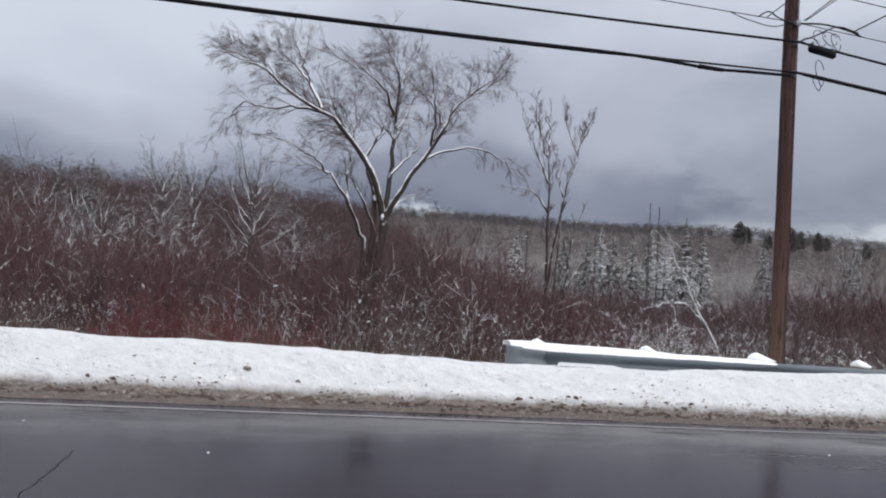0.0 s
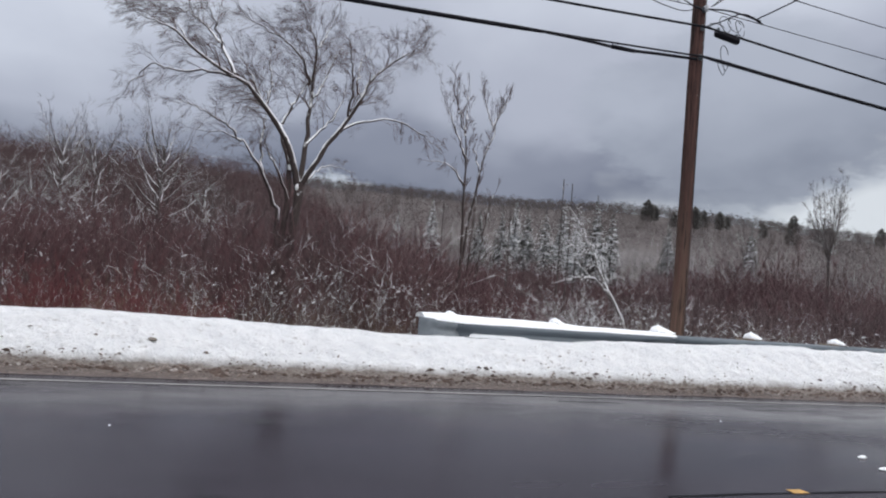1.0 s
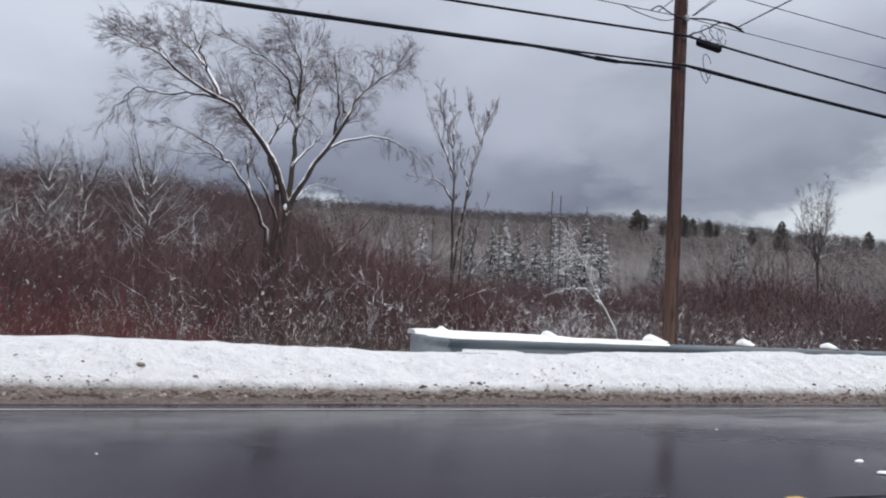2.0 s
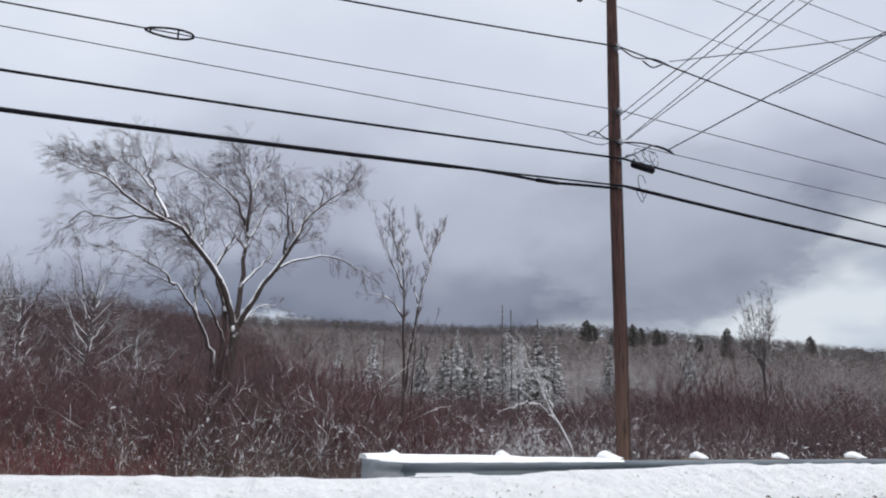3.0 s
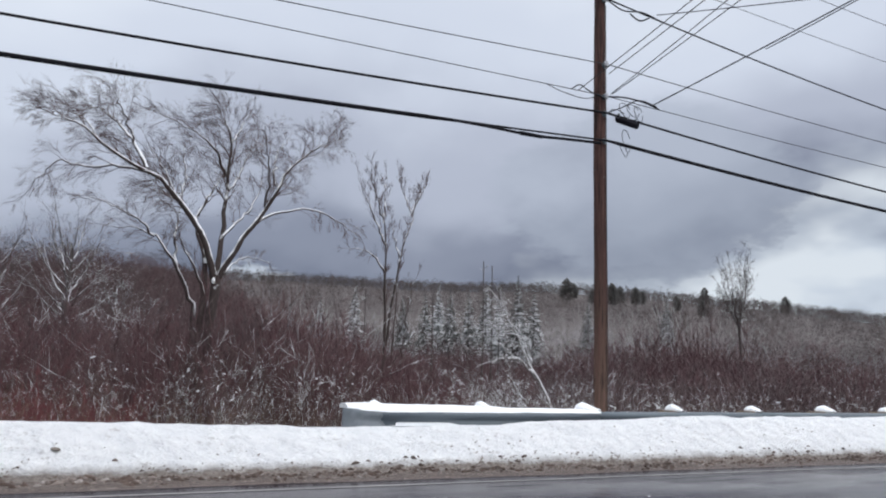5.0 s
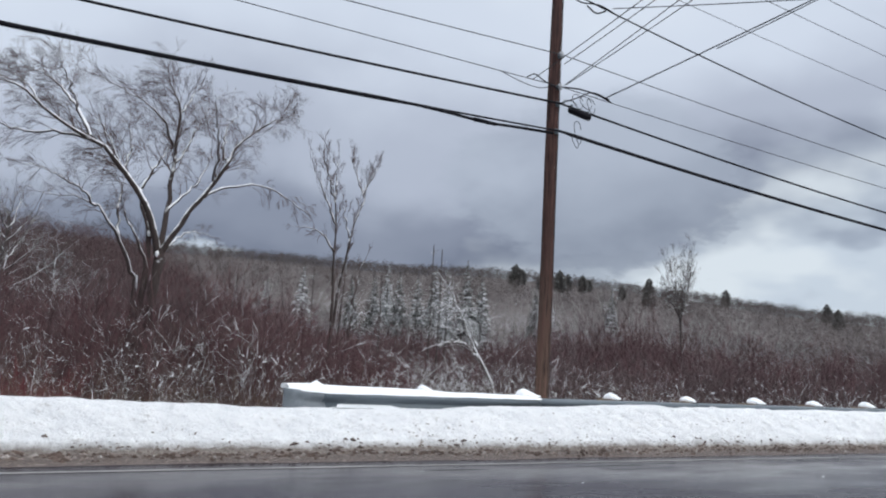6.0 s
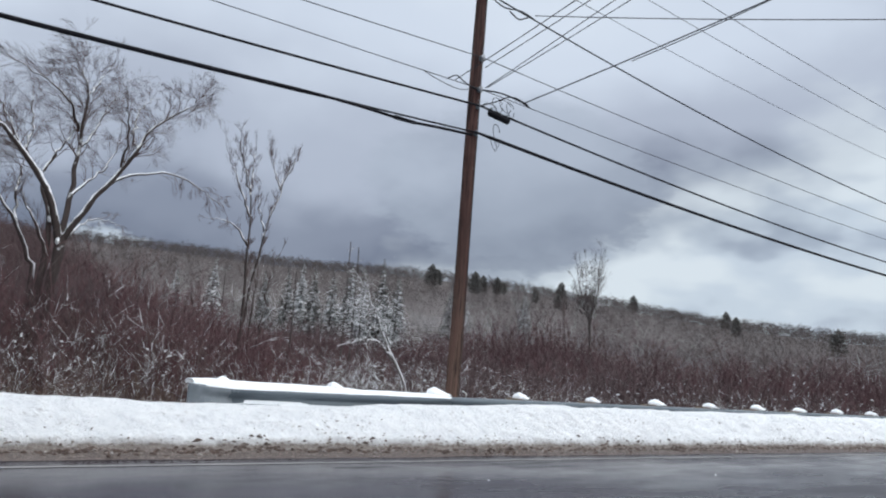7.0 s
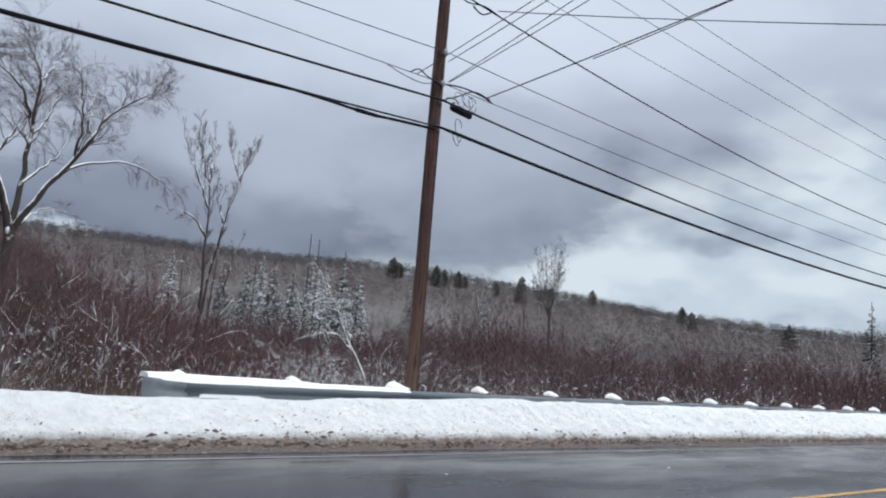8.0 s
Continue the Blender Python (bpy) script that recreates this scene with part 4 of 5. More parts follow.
def limb(tr, tw, rng, ctrl, r0, r1, n_kids, kid_len, depth=2, droop=0.15, n=16, from_u=0.25, kids=4):
    P = spline(ctrl, n)
    P[1:-1] += np.array([[rng.gauss(0, 0.035) for _ in range(3)] for _ in range(n - 2)])
    R = r1 + (r0 - r1) * (1 - np.linspace(0, 1, n)) ** 1.3
    tr.add(P, R, 8)
    for k in range(n_kids):
        u = from_u + (1 - from_u) * (k + rng.random()) / n_kids
        i = min(n - 2, int(u * (n - 1)))
        d = P[i + 1] - P[i]
        d /= np.linalg.norm(d)
        ax = np.array([rng.gauss(0, 0.5), rng.choice((-1, 1)) * 1.0, rng.gauss(0, 0.5)])
        nd = rot_about(d, ax / np.linalg.norm(ax), rng.uniform(0.35, 1.0)) + np.array([0, rng.gauss(0, 0.35), 0.15 if droop > -0.01 else 0.75])
        nd /= np.linalg.norm(nd)
        L = kid_len * tw.reach * rng.uniform(0.6, 1.15) * (1.15 - 0.55 * u)
        grow(tw, rng, P[i], nd, L, max(tw.thin, R[i] * 0.36), depth, droop, kids)
    d = P[-1] - P[-2]
    grow(tw, rng, P[-1], d / np.linalg.norm(d), kid_len * 0.8 * tw.reach, r1, depth, droop, kids)


def tree_thing(name, label, tr, tw, loc, bark, twig, group=""):
    e = new(name)
    e.location = loc
    tagged(e, label, "tree", group)
    tr.build("trunk", bark, e)
    tw.build("crown", twig, e)
    return e


def big_tree():
    rng = random.Random(21)
    x, y = -0.06, 16.0
    gz = float(ground_z(x, y))
    f = 3.89 - gz
    tr, tw = Tubes(), Tubes(0.0036)
    tw.reach, tw.wind, tw.sway, tw.thin = 0.74, 0.05, 0.32, 0.0075
    tr.add(spline([(-0.02, 0, -0.3), (-0.06, 0, f * 0.5), (-0.06, 0, f - 1.1), (0.02, 0.0, f - 0.3), (0.03, 0.0, f + 0.3)], 16), np.linspace(0.19, 0.15, 16) * (1 + 0.04 * np.sin(np.arange(16) * 1.7)), 12)
    tr.add(spline([(-0.45, 0.3, -0.3), (-0.42, 0.25, f * 0.5), (-0.32, 0.15, f - 0.4), (-0.35, 0.15, f + 0.7)], 12), np.linspace(0.13, 0.09, 12), 10)

    def bough(pts, r0, r1, n_kids, kid_len, depth=2, droop=0.12, from_u=0.2, kids=5):
        limb(tr, tw, rng, [(a, b, f + c) for a, b, c in pts], r0, r1, int(n_kids * 1.25), kid_len, depth, droop, 18, from_u, kids)

    # the great limb that sweeps out over the thicket, and its forks
    bough([(0.0, 0, 0.0), (-0.47, -0.2, 1.45), (-1.31, -0.4, 2.57), (-2.23, -0.7, 3.34), (-3.28, -0.9, 3.72), (-4.5, -1.2, 4.5), (-5.05, -1.3, 4.68), (-5.4, -1.4, 4.72)], 0.125, 0.016, 24, 1.5, 3, 0.10, 0.30, 4)
    bough([(-2.5, -0.8, 3.42), (-3.44, -0.5, 3.56), (-4.25, -0.3, 3.46), (-5.05, -0.2, 3.58), (-5.5, -0.1, 3.2), (-5.8, 0, 2.7)], 0.05, 0.012, 15, 1.2, 2, 0.28)
    bough([(-2.55, -0.8, 3.55), (-3.07, -0.2, 4.64), (-3.6, 0.3, 5.3), (-4.1, 0.6, 5.7), (-4.5, 0.7, 5.75)], 0.065, 0.012, 18, 1.25, 3, 0.10, 0.2, 4)
    bough([(-2.86, -0.3, 4.35), (-3.38, -0.6, 5.4), (-3.9, -0.8, 6.1)], 0.04, 0.010, 9, 1.3)
    bough([(-3.9, -1.0, 4.1), (-4.5, -0.6, 4.9), (-5.0, -0.5, 5.3)], 0.035, 0.010, 9, 1.3)
    # the dark upright leader
    bough([(0.02, 0, 0.0), (0.1, 0.15, 1.49), (0.2, 0.25, 2.84), (0.22, 0.3, 3.94), (0.27, 0.35, 5.25), (0.0, 0.3, 5.8), (-0.2, 0.3, 6.1)], 0.105, 0.014, 24, 1.7, 3, 0.08, 0.35, 4)
    bough([(0.27, 0.3, 5.15), (0.6, 0.5, 5.8), (0.85, 0.6, 6.4)], 0.04, 0.010, 9, 1.3)
    bough([(0.1, 0.3, 3.85), (-0.31, -0.3, 4.55), (-0.98, -0.7, 4.98), (-1.89, -0.9, 5.25), (-2.6, -0.9, 5.5)], 0.05, 0.011, 15, 1.5)
    bough([(-0.73, 0.2, 2.3), (-0.40, 0.3, 3.12), (0.0, 0.5, 3.75), (0.4, 0.9, 4.7)], 0.055, 0.011, 10, 1.4)
    # stems behind the fork, and the fine ones that fill the middle of the crown
    bough([(-0.35, 0.15, 0.5), (-0.71, 0.5, 2.09), (-1.34, 0.9, 2.96), (-1.79, 1.3, 3.99), (-2.36, 1.7, 4.9)], 0.085, 0.012, 18, 1.7, 3, 0.08, 0.35, 4)
    bough([(-1.3, 0.9, 2.9), (-1.1, 1.5, 4.0), (-1.2, 1.9, 5.2)], 0.045, 0.010, 10, 1.5)
    # the pale limb towards the other side, with its drooping arm
    bough([(0.1, 0, 0.2), (0.69, -0.2, 1.4), (1.29, -0.4, 2.39), (1.78, -0.5, 3.27), (2.15, -0.5, 4.25), (2.9, -0.6, 5.0), (3.3, -0.7, 5.25), (3.55, -0.7, 5.4)], 0.105, 0.014, 24, 1.5, 3, 0.10, 0.35, 4)
    bough([(1.17, -0.4, 2.15), (1.82, 0.0, 2.65), (2.63, 0.3, 3.0), (3.48, 0.5, 3.08), (4.22, 0.6, 2.86), (4.82, 0.6, 2.48), (5.3, 0.6, 2.28)], 0.055, 0.010, 13, 0.9, 2, 0.40, 0.4)
    bough([(1.84, -0.5, 3.4), (1.68, -0.2, 4.35), (1.95, 0.1, 5.1), (2.3, 0.3, 5.55)], 0.045, 0.010, 11, 1.3)
    bough([(0.17, 0.1, 1.7), (0.63, 0.4, 2.34), (1.13, 0.7, 2.86), (1.49, 1.0, 3.66), (1.6, 1.2, 4.4)], 0.055, 0.010, 10, 1.4)
    bough([(1.45, -0.4, 2.75), (1.45, -0.8, 3.8), (1.25, -1.0, 4.8), (1.15, -1.1, 5.5)], 0.045, 0.010, 12, 1.3)
    bough([(0.22, 0.3, 3.3), (0.7, 0.7, 4.2), (1.05, 1.0, 5.0), (1.3, 1.1, 5.6)], 0.045, 0.010, 11, 1.3)
    # the companion stem that leans away low down
    limb(tr, tw, rng, [(-0.75, 0.4, -0.3), (-0.62, 0.4, f - 1.2), (-0.75, 0.4, f - 0.45), (-1.27, 0.4, f + 0.55), (-1.69, 0.4, f + 1.23), (-2.1, 0.5, f + 1.6), (-2.7, 0.6, f + 1.78), (-3.5, 0.6, f + 1.75)], 0.10, 0.012, 12, 1.1, kids=5, from_u=0.5)
    bough([(-2.05, 0.5, 1.55), (-2.53, 0.3, 1.94), (-3.09, 0.2, 2.21), (-3.69, 0.1, 2.45), (-4.35, 0.0, 2.5)], 0.045, 0.010, 9, 1.1)
    bough([(-1.24, 0.4, 0.55), (-1.36, 0.7, 1.64), (-1.25, 0.9, 2.31), (-1.21, 1.1, 3.2)], 0.055, 0.010, 10, 1.3)
    bough([(-0.28, 0.1, -0.4), (-0.79, -0.1, 0.64), (-1.23, -0.2, 1.29), (-1.4, -0.3, 2.0)], 0.06, 0.010, 7, 1.0)
    bough([(0.24, 0, 0.3), (0.72, 0.3, 0.86), (1.37, 0.5, 1.11), (1.95, 0.6, 0.92)], 0.035, 0.008, 6, 0.8, 2, 0.3)
    # a clot of snow lodged in the fork
    bm = bmesh.new()
    bmesh.ops.create_icosphere(bm, subdivisions=3, radius=1.0)
    for v in bm.verts:
        v.co *= 1 + 0.55 * noise.noise(v.co * 1.9)
        v.co = Vector((v.co.x * 0.06 - 0.06, v.co.y * 0.07 - 0.12, v.co.z * 0.10 + f + 0.12))
    e = tree_thing("bare_tree", "large spreading bare tree with snow on its limbs", tr, tw, (x, y, gz), BARK, TWIG)
    part("snow_clot", bm, SNOW, e, "clot of snow lodged in the fork")


def twin_tree():
    rng = random.Random(5)
    x, y = 8.2, 22.0
    gz = float(ground_z(x, y))
    f = 1.3 - gz
    tr, tw = Tubes(), Tubes(0.0045)
    tw.reach, tw.wind, tw.sway, tw.thin = 0.85, 0.0, 0.25, 0.008
    up = dict(droop=-0.10, kids=4)
    Z = lambda *p: [(a, b, f + c) for a, b, c in p]
    limb(tr, tw, rng, [(0.25, 0, -0.3), (0.28, 0, f), (0.30, 0, f + 2.0), (0.2, 0, f + 3.7), (0.12, 0, f + 5.9), (-0.33, 0.1, f + 7.7), (-0.70, 0.1, f + 9.1)], 0.105, 0.011, 40, 0.85, depth=2, from_u=0.42, **up)
    limb(tr, tw, rng, [(0.40, 0.2, -0.3), (0.36, 0.15, f + 0.2), (0.59, 0, f + 3.4), (1.0, -0.1, f + 5.56), (1.5, -0.1, f + 7.4), (1.9, -0.1, f + 8.6)], 0.085, 0.010, 30, 0.85, depth=2, from_u=0.45, **up)
    limb(tr, tw, rng, Z((0.12, 0, 4.3), (-0.40, -0.1, 4.95), (-1.0, -0.1, 5.2), (-1.65, -0.1, 5.2)), 0.055, 0.010, 6, 0.7, depth=2, droop=0.15)
    limb(tr, tw, rng, Z((0.1, 0, 5.6), (-0.25, 0.1, 6.5), (-0.8, 0.2, 7.6), (-1.25, 0.3, 8.6)), 0.055, 0.010, 12, 0.85, **up)
    limb(tr, tw, rng, Z((0.0, 0, 6.6), (0.09, 0.3, 7.9), (0.2, 0.4, 8.8)), 0.045, 0.010, 9, 0.9, **up)
    limb(tr, tw, rng, Z((-0.1, 0, 6.9), (-0.6, -0.3, 8.0), (-0.7, -0.4, 8.9)), 0.04, 0.010, 8, 0.9, **up)
    limb(tr, tw, rng, Z((1.33, -0.1, 7.2), (1.0, 0.2, 8.2), (0.85, 0.3, 9.0)), 0.04, 0.010, 9, 0.9, **up)
    limb(tr, tw, rng, Z((1.3, -0.1, 7.1), (1.85, 0.1, 8.2), (2.2, 0.2, 8.8)), 0.04, 0.010, 9, 0.9, **up)
    limb(tr, tw, rng, Z((0.85, 0, 5.0), (0.6, 0.2, 6.1), (0.47, 0.3, 7.0)), 0.035, 0.010, 6, 0.7, **up)
    # thin saplings at its foot, snow on their bends
    limb(tr, tw, rng, [(0.9, -0.3, -0.3), (0.97, -0.3, f), (1.09, -0.3, f + 1.08), (1.32, -0.2, f + 2.65), (1.6, -0.2, f + 4.0)], 0.07, 0.012, 10, 0.9, droop=-0.05)
    limb(tr, tw, rng, [(0.7, 0.3, -0.3), (0.79, 0.3, f + 0.7), (0.88, 0.3, f + 2.5), (0.98, 0.4, f + 4.2)], 0.06, 0.012, 9, 0.8, droop=-0.05)
    limb(tr, tw, rng, Z((1.1, -0.3, 0.9), (1.5, -0.4, 1.5), (2.0, -0.4, 1.6), (2.4, -0.4, 1.45)), 0.035, 0.01, 4, 0.6, droop=0.1)
    tree_thing("bare_tree", "tall slender two-stemmed bare tree in the thicket", tr, tw, (x, y, gz), BARK, TWIG)


def vase_tree(rng, h, stems, width, tall=0.45, thick=1.0, fine=0.012):
    """Trunk and crown of a bare tree whose limbs fan upwards."""
    tr, tw = Tubes(), Tubes(fine)
    tr.add(spline([(0, 0, -0.4), (0.03, 0, h * 0.15), (0, 0, h * tall)], 8), np.linspace(h * 0.016, h * 0.012, 8) * thick, 8)
    for k in range(stems):
        a = k / stems * 2 * math.pi + rng.uniform(-0.4, 0.4)
        w = width * rng.uniform(0.5, 1.0)
        top = h * rng.uniform(0.82, 1.0)
        z0 = h * tall * rng.uniform(0.7, 1.0)
        limb(tr, tw, rng, [(0, 0, z0), (0.25 * w * math.cos(a), 0.25 * w * math.sin(a), z0 + 0.35 * (top - z0)), (0.6 * w * math.cos(a), 0.6 * w * math.sin(a), z0 + 0.7 * (top - z0)), (w * math.cos(a), w * math.sin(a), top)],
             h * 0.009 * thick, h * 0.002 * thick, 7, h * 0.17, depth=2, droop=-0.05, n=10, kids=3)
    return tr, tw


def spread_tree(rng, h, width):
    """Trunk and crown of a bare tree with long level lower limbs under a fan of upright ones."""
    tr, tw = Tubes(), Tubes(0.0065)
    tw.sway, tw.thin = 0.2, 0.011
    tr.add(spline([(0, 0, -0.4), (0.06, 0, h * 0.3), (-0.04, 0, h * 0.6), (0.05, 0, h * 0.86)], 12), np.linspace(0.13, 0.03, 12), 8)
    for k in range(20):
        u = (k + rng.random()) / 20
        z0 = h * (0.40 + 0.38 * u)
        a = k * 2.4 + rng.uniform(-0.4, 0.4)
        w = width * (1.05 - 0.55 * u) * rng.uniform(0.7, 1.1)
        rise = (0.55 + 1.3 * u) * w + 0.35
        c, q = math.cos(a), math.sin(a)
        limb(tr, tw, rng, [(0, 0, z0), (0.40 * w * c, 0.40 * w * q, z0 + 0.27 * rise), (0.75 * w * c, 0.75 * w * q, z0 + 0.62 * rise), (w * c, w * q, z0 + rise)],
             0.045, 0.010, 6, 1.3, depth=2, droop=-0.005, n=8, from_u=0.25, kids=3)
    return tr, tw


def place_tree(name, label, maker, spots, bark, twig, group):
    """One tree, then copies of it turned and sized otherwise."""
    tr, tw = maker
    first = None
    for x, y, s, rot in spots:
        m = Matrix.Translation((x, y, float(ground_z(x, y)))) @ Matrix.Rotation(rot, 4, "Z")
        if first is None:
            first = tree_thing(name, label, tr, tw, (0, 0, 0), bark, twig, group)
            first.matrix_world = m @ Matrix.Diagonal((s, s, s, 1))
        else:
            c = copy_thing(first, m)
            c.scale = (s, s, s)


def bearing(az, d):
    return HUB[0] + d * math.sin(radians(az)), HUB[1] + d * math.cos(radians(az))


def middle_trees():
    rng = random.Random(31)
    kinds = [spread_tree(rng, 9.4, 2.6), spread_tree(rng, 10.2, 1.9)]
    left = [[(-1.4, 40, 0.97), (-11.4, 41, 0.74), (-15.2, 43, 0.80), (3.6, 40, 0.62), (-9.4, 44, 0.70)], [(-5.6, 42, 0.86), (-7.8, 45, 0.93), (-18.6, 46, 0.80), (-13.4, 47, 0.78), (1.6, 46, 0.74)]]
    for maker, row in zip(kinds, left):
        place_tree("snowy_tree", "bare grey tree plastered with snow behind the thicket", maker, [(*bearing(az, d), s, rng.uniform(0, 6)) for az, d, s in row], BARK_SNOWY, TWIG_DUSTED, "snowy trees behind the thicket")
    spots = [(*bearing(64.6, 70), 0.62, 1.0), (*bearing(67.5, 66), 0.6, 2.0), (*bearing(70, 80), 0.9, 4.0), (*bearing(41.2, 150), 1.15, 0.0)]
    place_tree("snowy_tree", "bare grey tree dusted with snow", vase_tree(rng, 9.0, 7, 3.0, 0.3), spots, BARK_SNOWY, TWIG_SNOWY, "snowy trees by the road bend")


def lone_tree():
    """A tall bare tree whose slender limbs fan up from half its height into a rounded crown."""
    rng = random.Random(34)
    x, y = bearing(46.5, 80)
    gz = float(ground_z(x, y))
    h = 1.4 + 80 * math.tan(radians(8.8)) - gz
    tr, tw = Tubes(), Tubes(0.0085)
    tw.sway, tw.thin = 0.35, 0.0095
    tr.add(spline([(0.05, 0, -0.4), (0.0, 0, h * 0.2), (-0.12, 0, h * 0.45)], 10), np.linspace(0.17, 0.12, 10), 9)
    for k in range(11):
        w = -2.7 + 5.4 * (k + 0.5) / 11 + rng.uniform(-0.15, 0.15)
        dp = rng.uniform(-1.5, 1.5)
        z0 = h * rng.uniform(0.38, 0.48)
        top = h * (0.96 - 0.045 * (w / 1.3) ** 2 - rng.uniform(0, 0.05))
        limb(tr, tw, rng, [(-0.12, 0, z0), (-0.12 + 0.30 * w, 0.3 * dp, z0 + 0.30 * (top - z0)), (-0.1 + 0.72 * w, 0.7 * dp, z0 + 0.66 * (top - z0)), (w, dp, top)],
             0.060, 0.010, 18, 1.2, depth=2, droop=0.0, n=12, from_u=0.25, kids=4)
    for k in range(5):
        z = h * rng.uniform(0.18, 0.38)
        s = rng.choice((-1, 1))
        limb(tr, tw, rng, [(0, 0, z), (0.5 * s, 0.2, z + 0.5), (0.9 * s, 0.3, z + 0.7)], 0.03, 0.012, 3, 0.7, depth=1, n=8)
    tree_thing("bare_tree", "lone vase-shaped bare tree above the far thicket", tr, tw, (x, y, gz), BARK_SNOWY, TWIG_DUSTED)


def leaning_snag():
    """A pale forked dead tree that leans out of the thicket."""
    rng = random.Random(77)
    x, y = 11.95, 14.0
    gz = float(ground_z(x, y))
    f = 0.55 - gz
    tr, tw = Tubes(), Tubes(0.006)
    Z = lambda *p: [(a, b, f + c) for a, b, c in p]
    limb(tr, tw, rng, [(0.85, 0, -0.3), (0.4, 0, f * 0.55), (-0.10, 0, f + 0.05), (-0.72, 0, f + 1.06), (-1.22, 0, f + 1.95), (-1.7, 0, f + 2.8), (-2.05, 0, f + 3.35)], 0.085, 0.018, 24, 0.75, depth=2, droop=0.15, from_u=0.5, kids=4)
    limb(tr, tw, rng, Z((-0.38, 0.05, 0.5), (-0.6, 0.1, 1.3), (-0.95, 0.1, 2.1), (-1.5, 0.15, 2.7)), 0.05, 0.012, 9, 0.6, depth=2, droop=0.15, from_u=0.5, kids=4)
    limb(tr, tw, rng, Z((-0.41, 0, 0.63), (-0.9, -0.15, 0.95), (-1.4, -0.2, 1.27), (-2.25, -0.3, 1.75)), 0.05, 0.014, 5, 0.5, depth=1, from_u=0.4, kids=3)
    limb(tr, tw, rng, Z((-1.2, -0.2, 1.16), (-1.7, -0.25, 1.2), (-2.07, -0.3, 1.12), (-2.73, -0.3, 0.97)), 0.04, 0.012, 5, 0.4, depth=1, kids=3)
    limb(tr, tw, rng, Z((-1.72, 0, 2.8), (-2.0, -0.2, 2.75), (-2.35, -0.2, 2.5)), 0.035, 0.009, 7, 0.5, depth=2, droop=0.4, kids=4)
    limb(tr, tw, rng, Z((-1.47, 0, 2.44), (-1.9, 0.2, 2.45), (-2.4, 0.2, 2.15)), 0.035, 0.009, 7, 0.5, depth=2, droop=0.4, kids=4)
    limb(tr, tw, rng, Z((-1.2, 0, 2.05), (-1.6, 0.2, 2.1), (-2.1, 0.2, 1.85)), 0.03, 0.009, 6, 0.5, depth=2, droop=0.4, kids=4)
    tree_thing("leaning_tree", "snow-covered dead tree leaning over the thicket", tr, tw, (x, y, gz), BIRCH, BIRCH)


def spruce_mesh(rng, h, w):
    """Trunk tube and tiers of drooping boughs, each with side sprays."""
    tr = Tubes()
    tr.add([(0, 0, -0.3), (0, 0, h * 0.5), (0, 0, h)], [h * 0.014, h * 0.009, 0.012], 6)
    P0, P1, P2, r = [], [], [], []
    z = h * 0.06
    while z < h * 0.99:
        u = z / h
        R = w * (1 - u) ** 0.9 + 0.05
        n = max(5, int(12 * (1 - u) + 4))
        for k in range(n):
            a = rng.uniform(0, 2 * math.pi)
            L = R * rng.uniform(0.5, 1.15)
            d = np.array([math.cos(a), math.sin(a), 0])
            b = np.array([0, 0, z + rng.uniform(-0.12, 0.12)])
            bough = lambda q: b + d * L * q + np.array([0, 0, (-0.10 * q - 0.26 * q * q) * L + 0.06 * q])
            P0.append(b), P1.append(bough(0.55)), P2.append(bough(1.0)), r.append(0.034 + 0.016 * R)
            for q in (0.40, 0.62, 0.85):
                for sd in (-1, 1):
                    dd = np.array([math.cos(a + sd * 0.75), math.sin(a + sd * 0.75), -0.25 + rng.gauss(0, 0.15)])
                    l = L * (1.05 - q) * rng.uniform(0.4, 0.75)
                    p = bough(q)
                    P0.append(p), P1.append(p + dd * l * 0.5), P2.append(p + dd * l + np.array([0, 0, -0.15 * l])), r.append(0.030 + 0.020 * R)
        z += h * 0.026 + 0.06
    r = np.array(r)
    V, F = rods(np.array(P0), np.array(P1), np.array(P2), r * 0.5, r, r * 0.2, 3)
    return tr, V, F


def pine_mesh(rng, h, w):
    """An old pine: bare lower trunk, ragged rounded crown of upswept boughs."""
    tr = Tubes()
    tr.add([(0, 0, -0.3), (0.1, 0, h * 0.5), (0, 0, h * 0.97)], [h * 0.018, h * 0.012, 0.03], 6)
    P0, P1, P2, r = [], [], [], []
    for k in range(240):
        u = rng.uniform(0.0, 1.0)
        z = h * (0.15 + 0.83 * u)
        R = w * (0.55 + 0.45 * u) * (1 - u ** 1.5) ** 0.75 * rng.uniform(0.5, 1.1) + 0.15
        a = rng.uniform(0, 2 * math.pi)
        d = np.array([math.cos(a), math.sin(a), 0.12])
        b = np.array([0, 0, z])
        P0.append(b + d * R * 0.2), P1.append(b + d * R * 0.7), P2.append(b + d * R * 1.05 + [0, 0, 0.1 * R]), r.append(rng.uniform(0.12, 0.30))
    r = np.array(r)
    V, F = rods(np.array(P0), np.array(P1), np.array(P2), r * 0.3, r, r * 0.25, 5)
    return tr, V, F


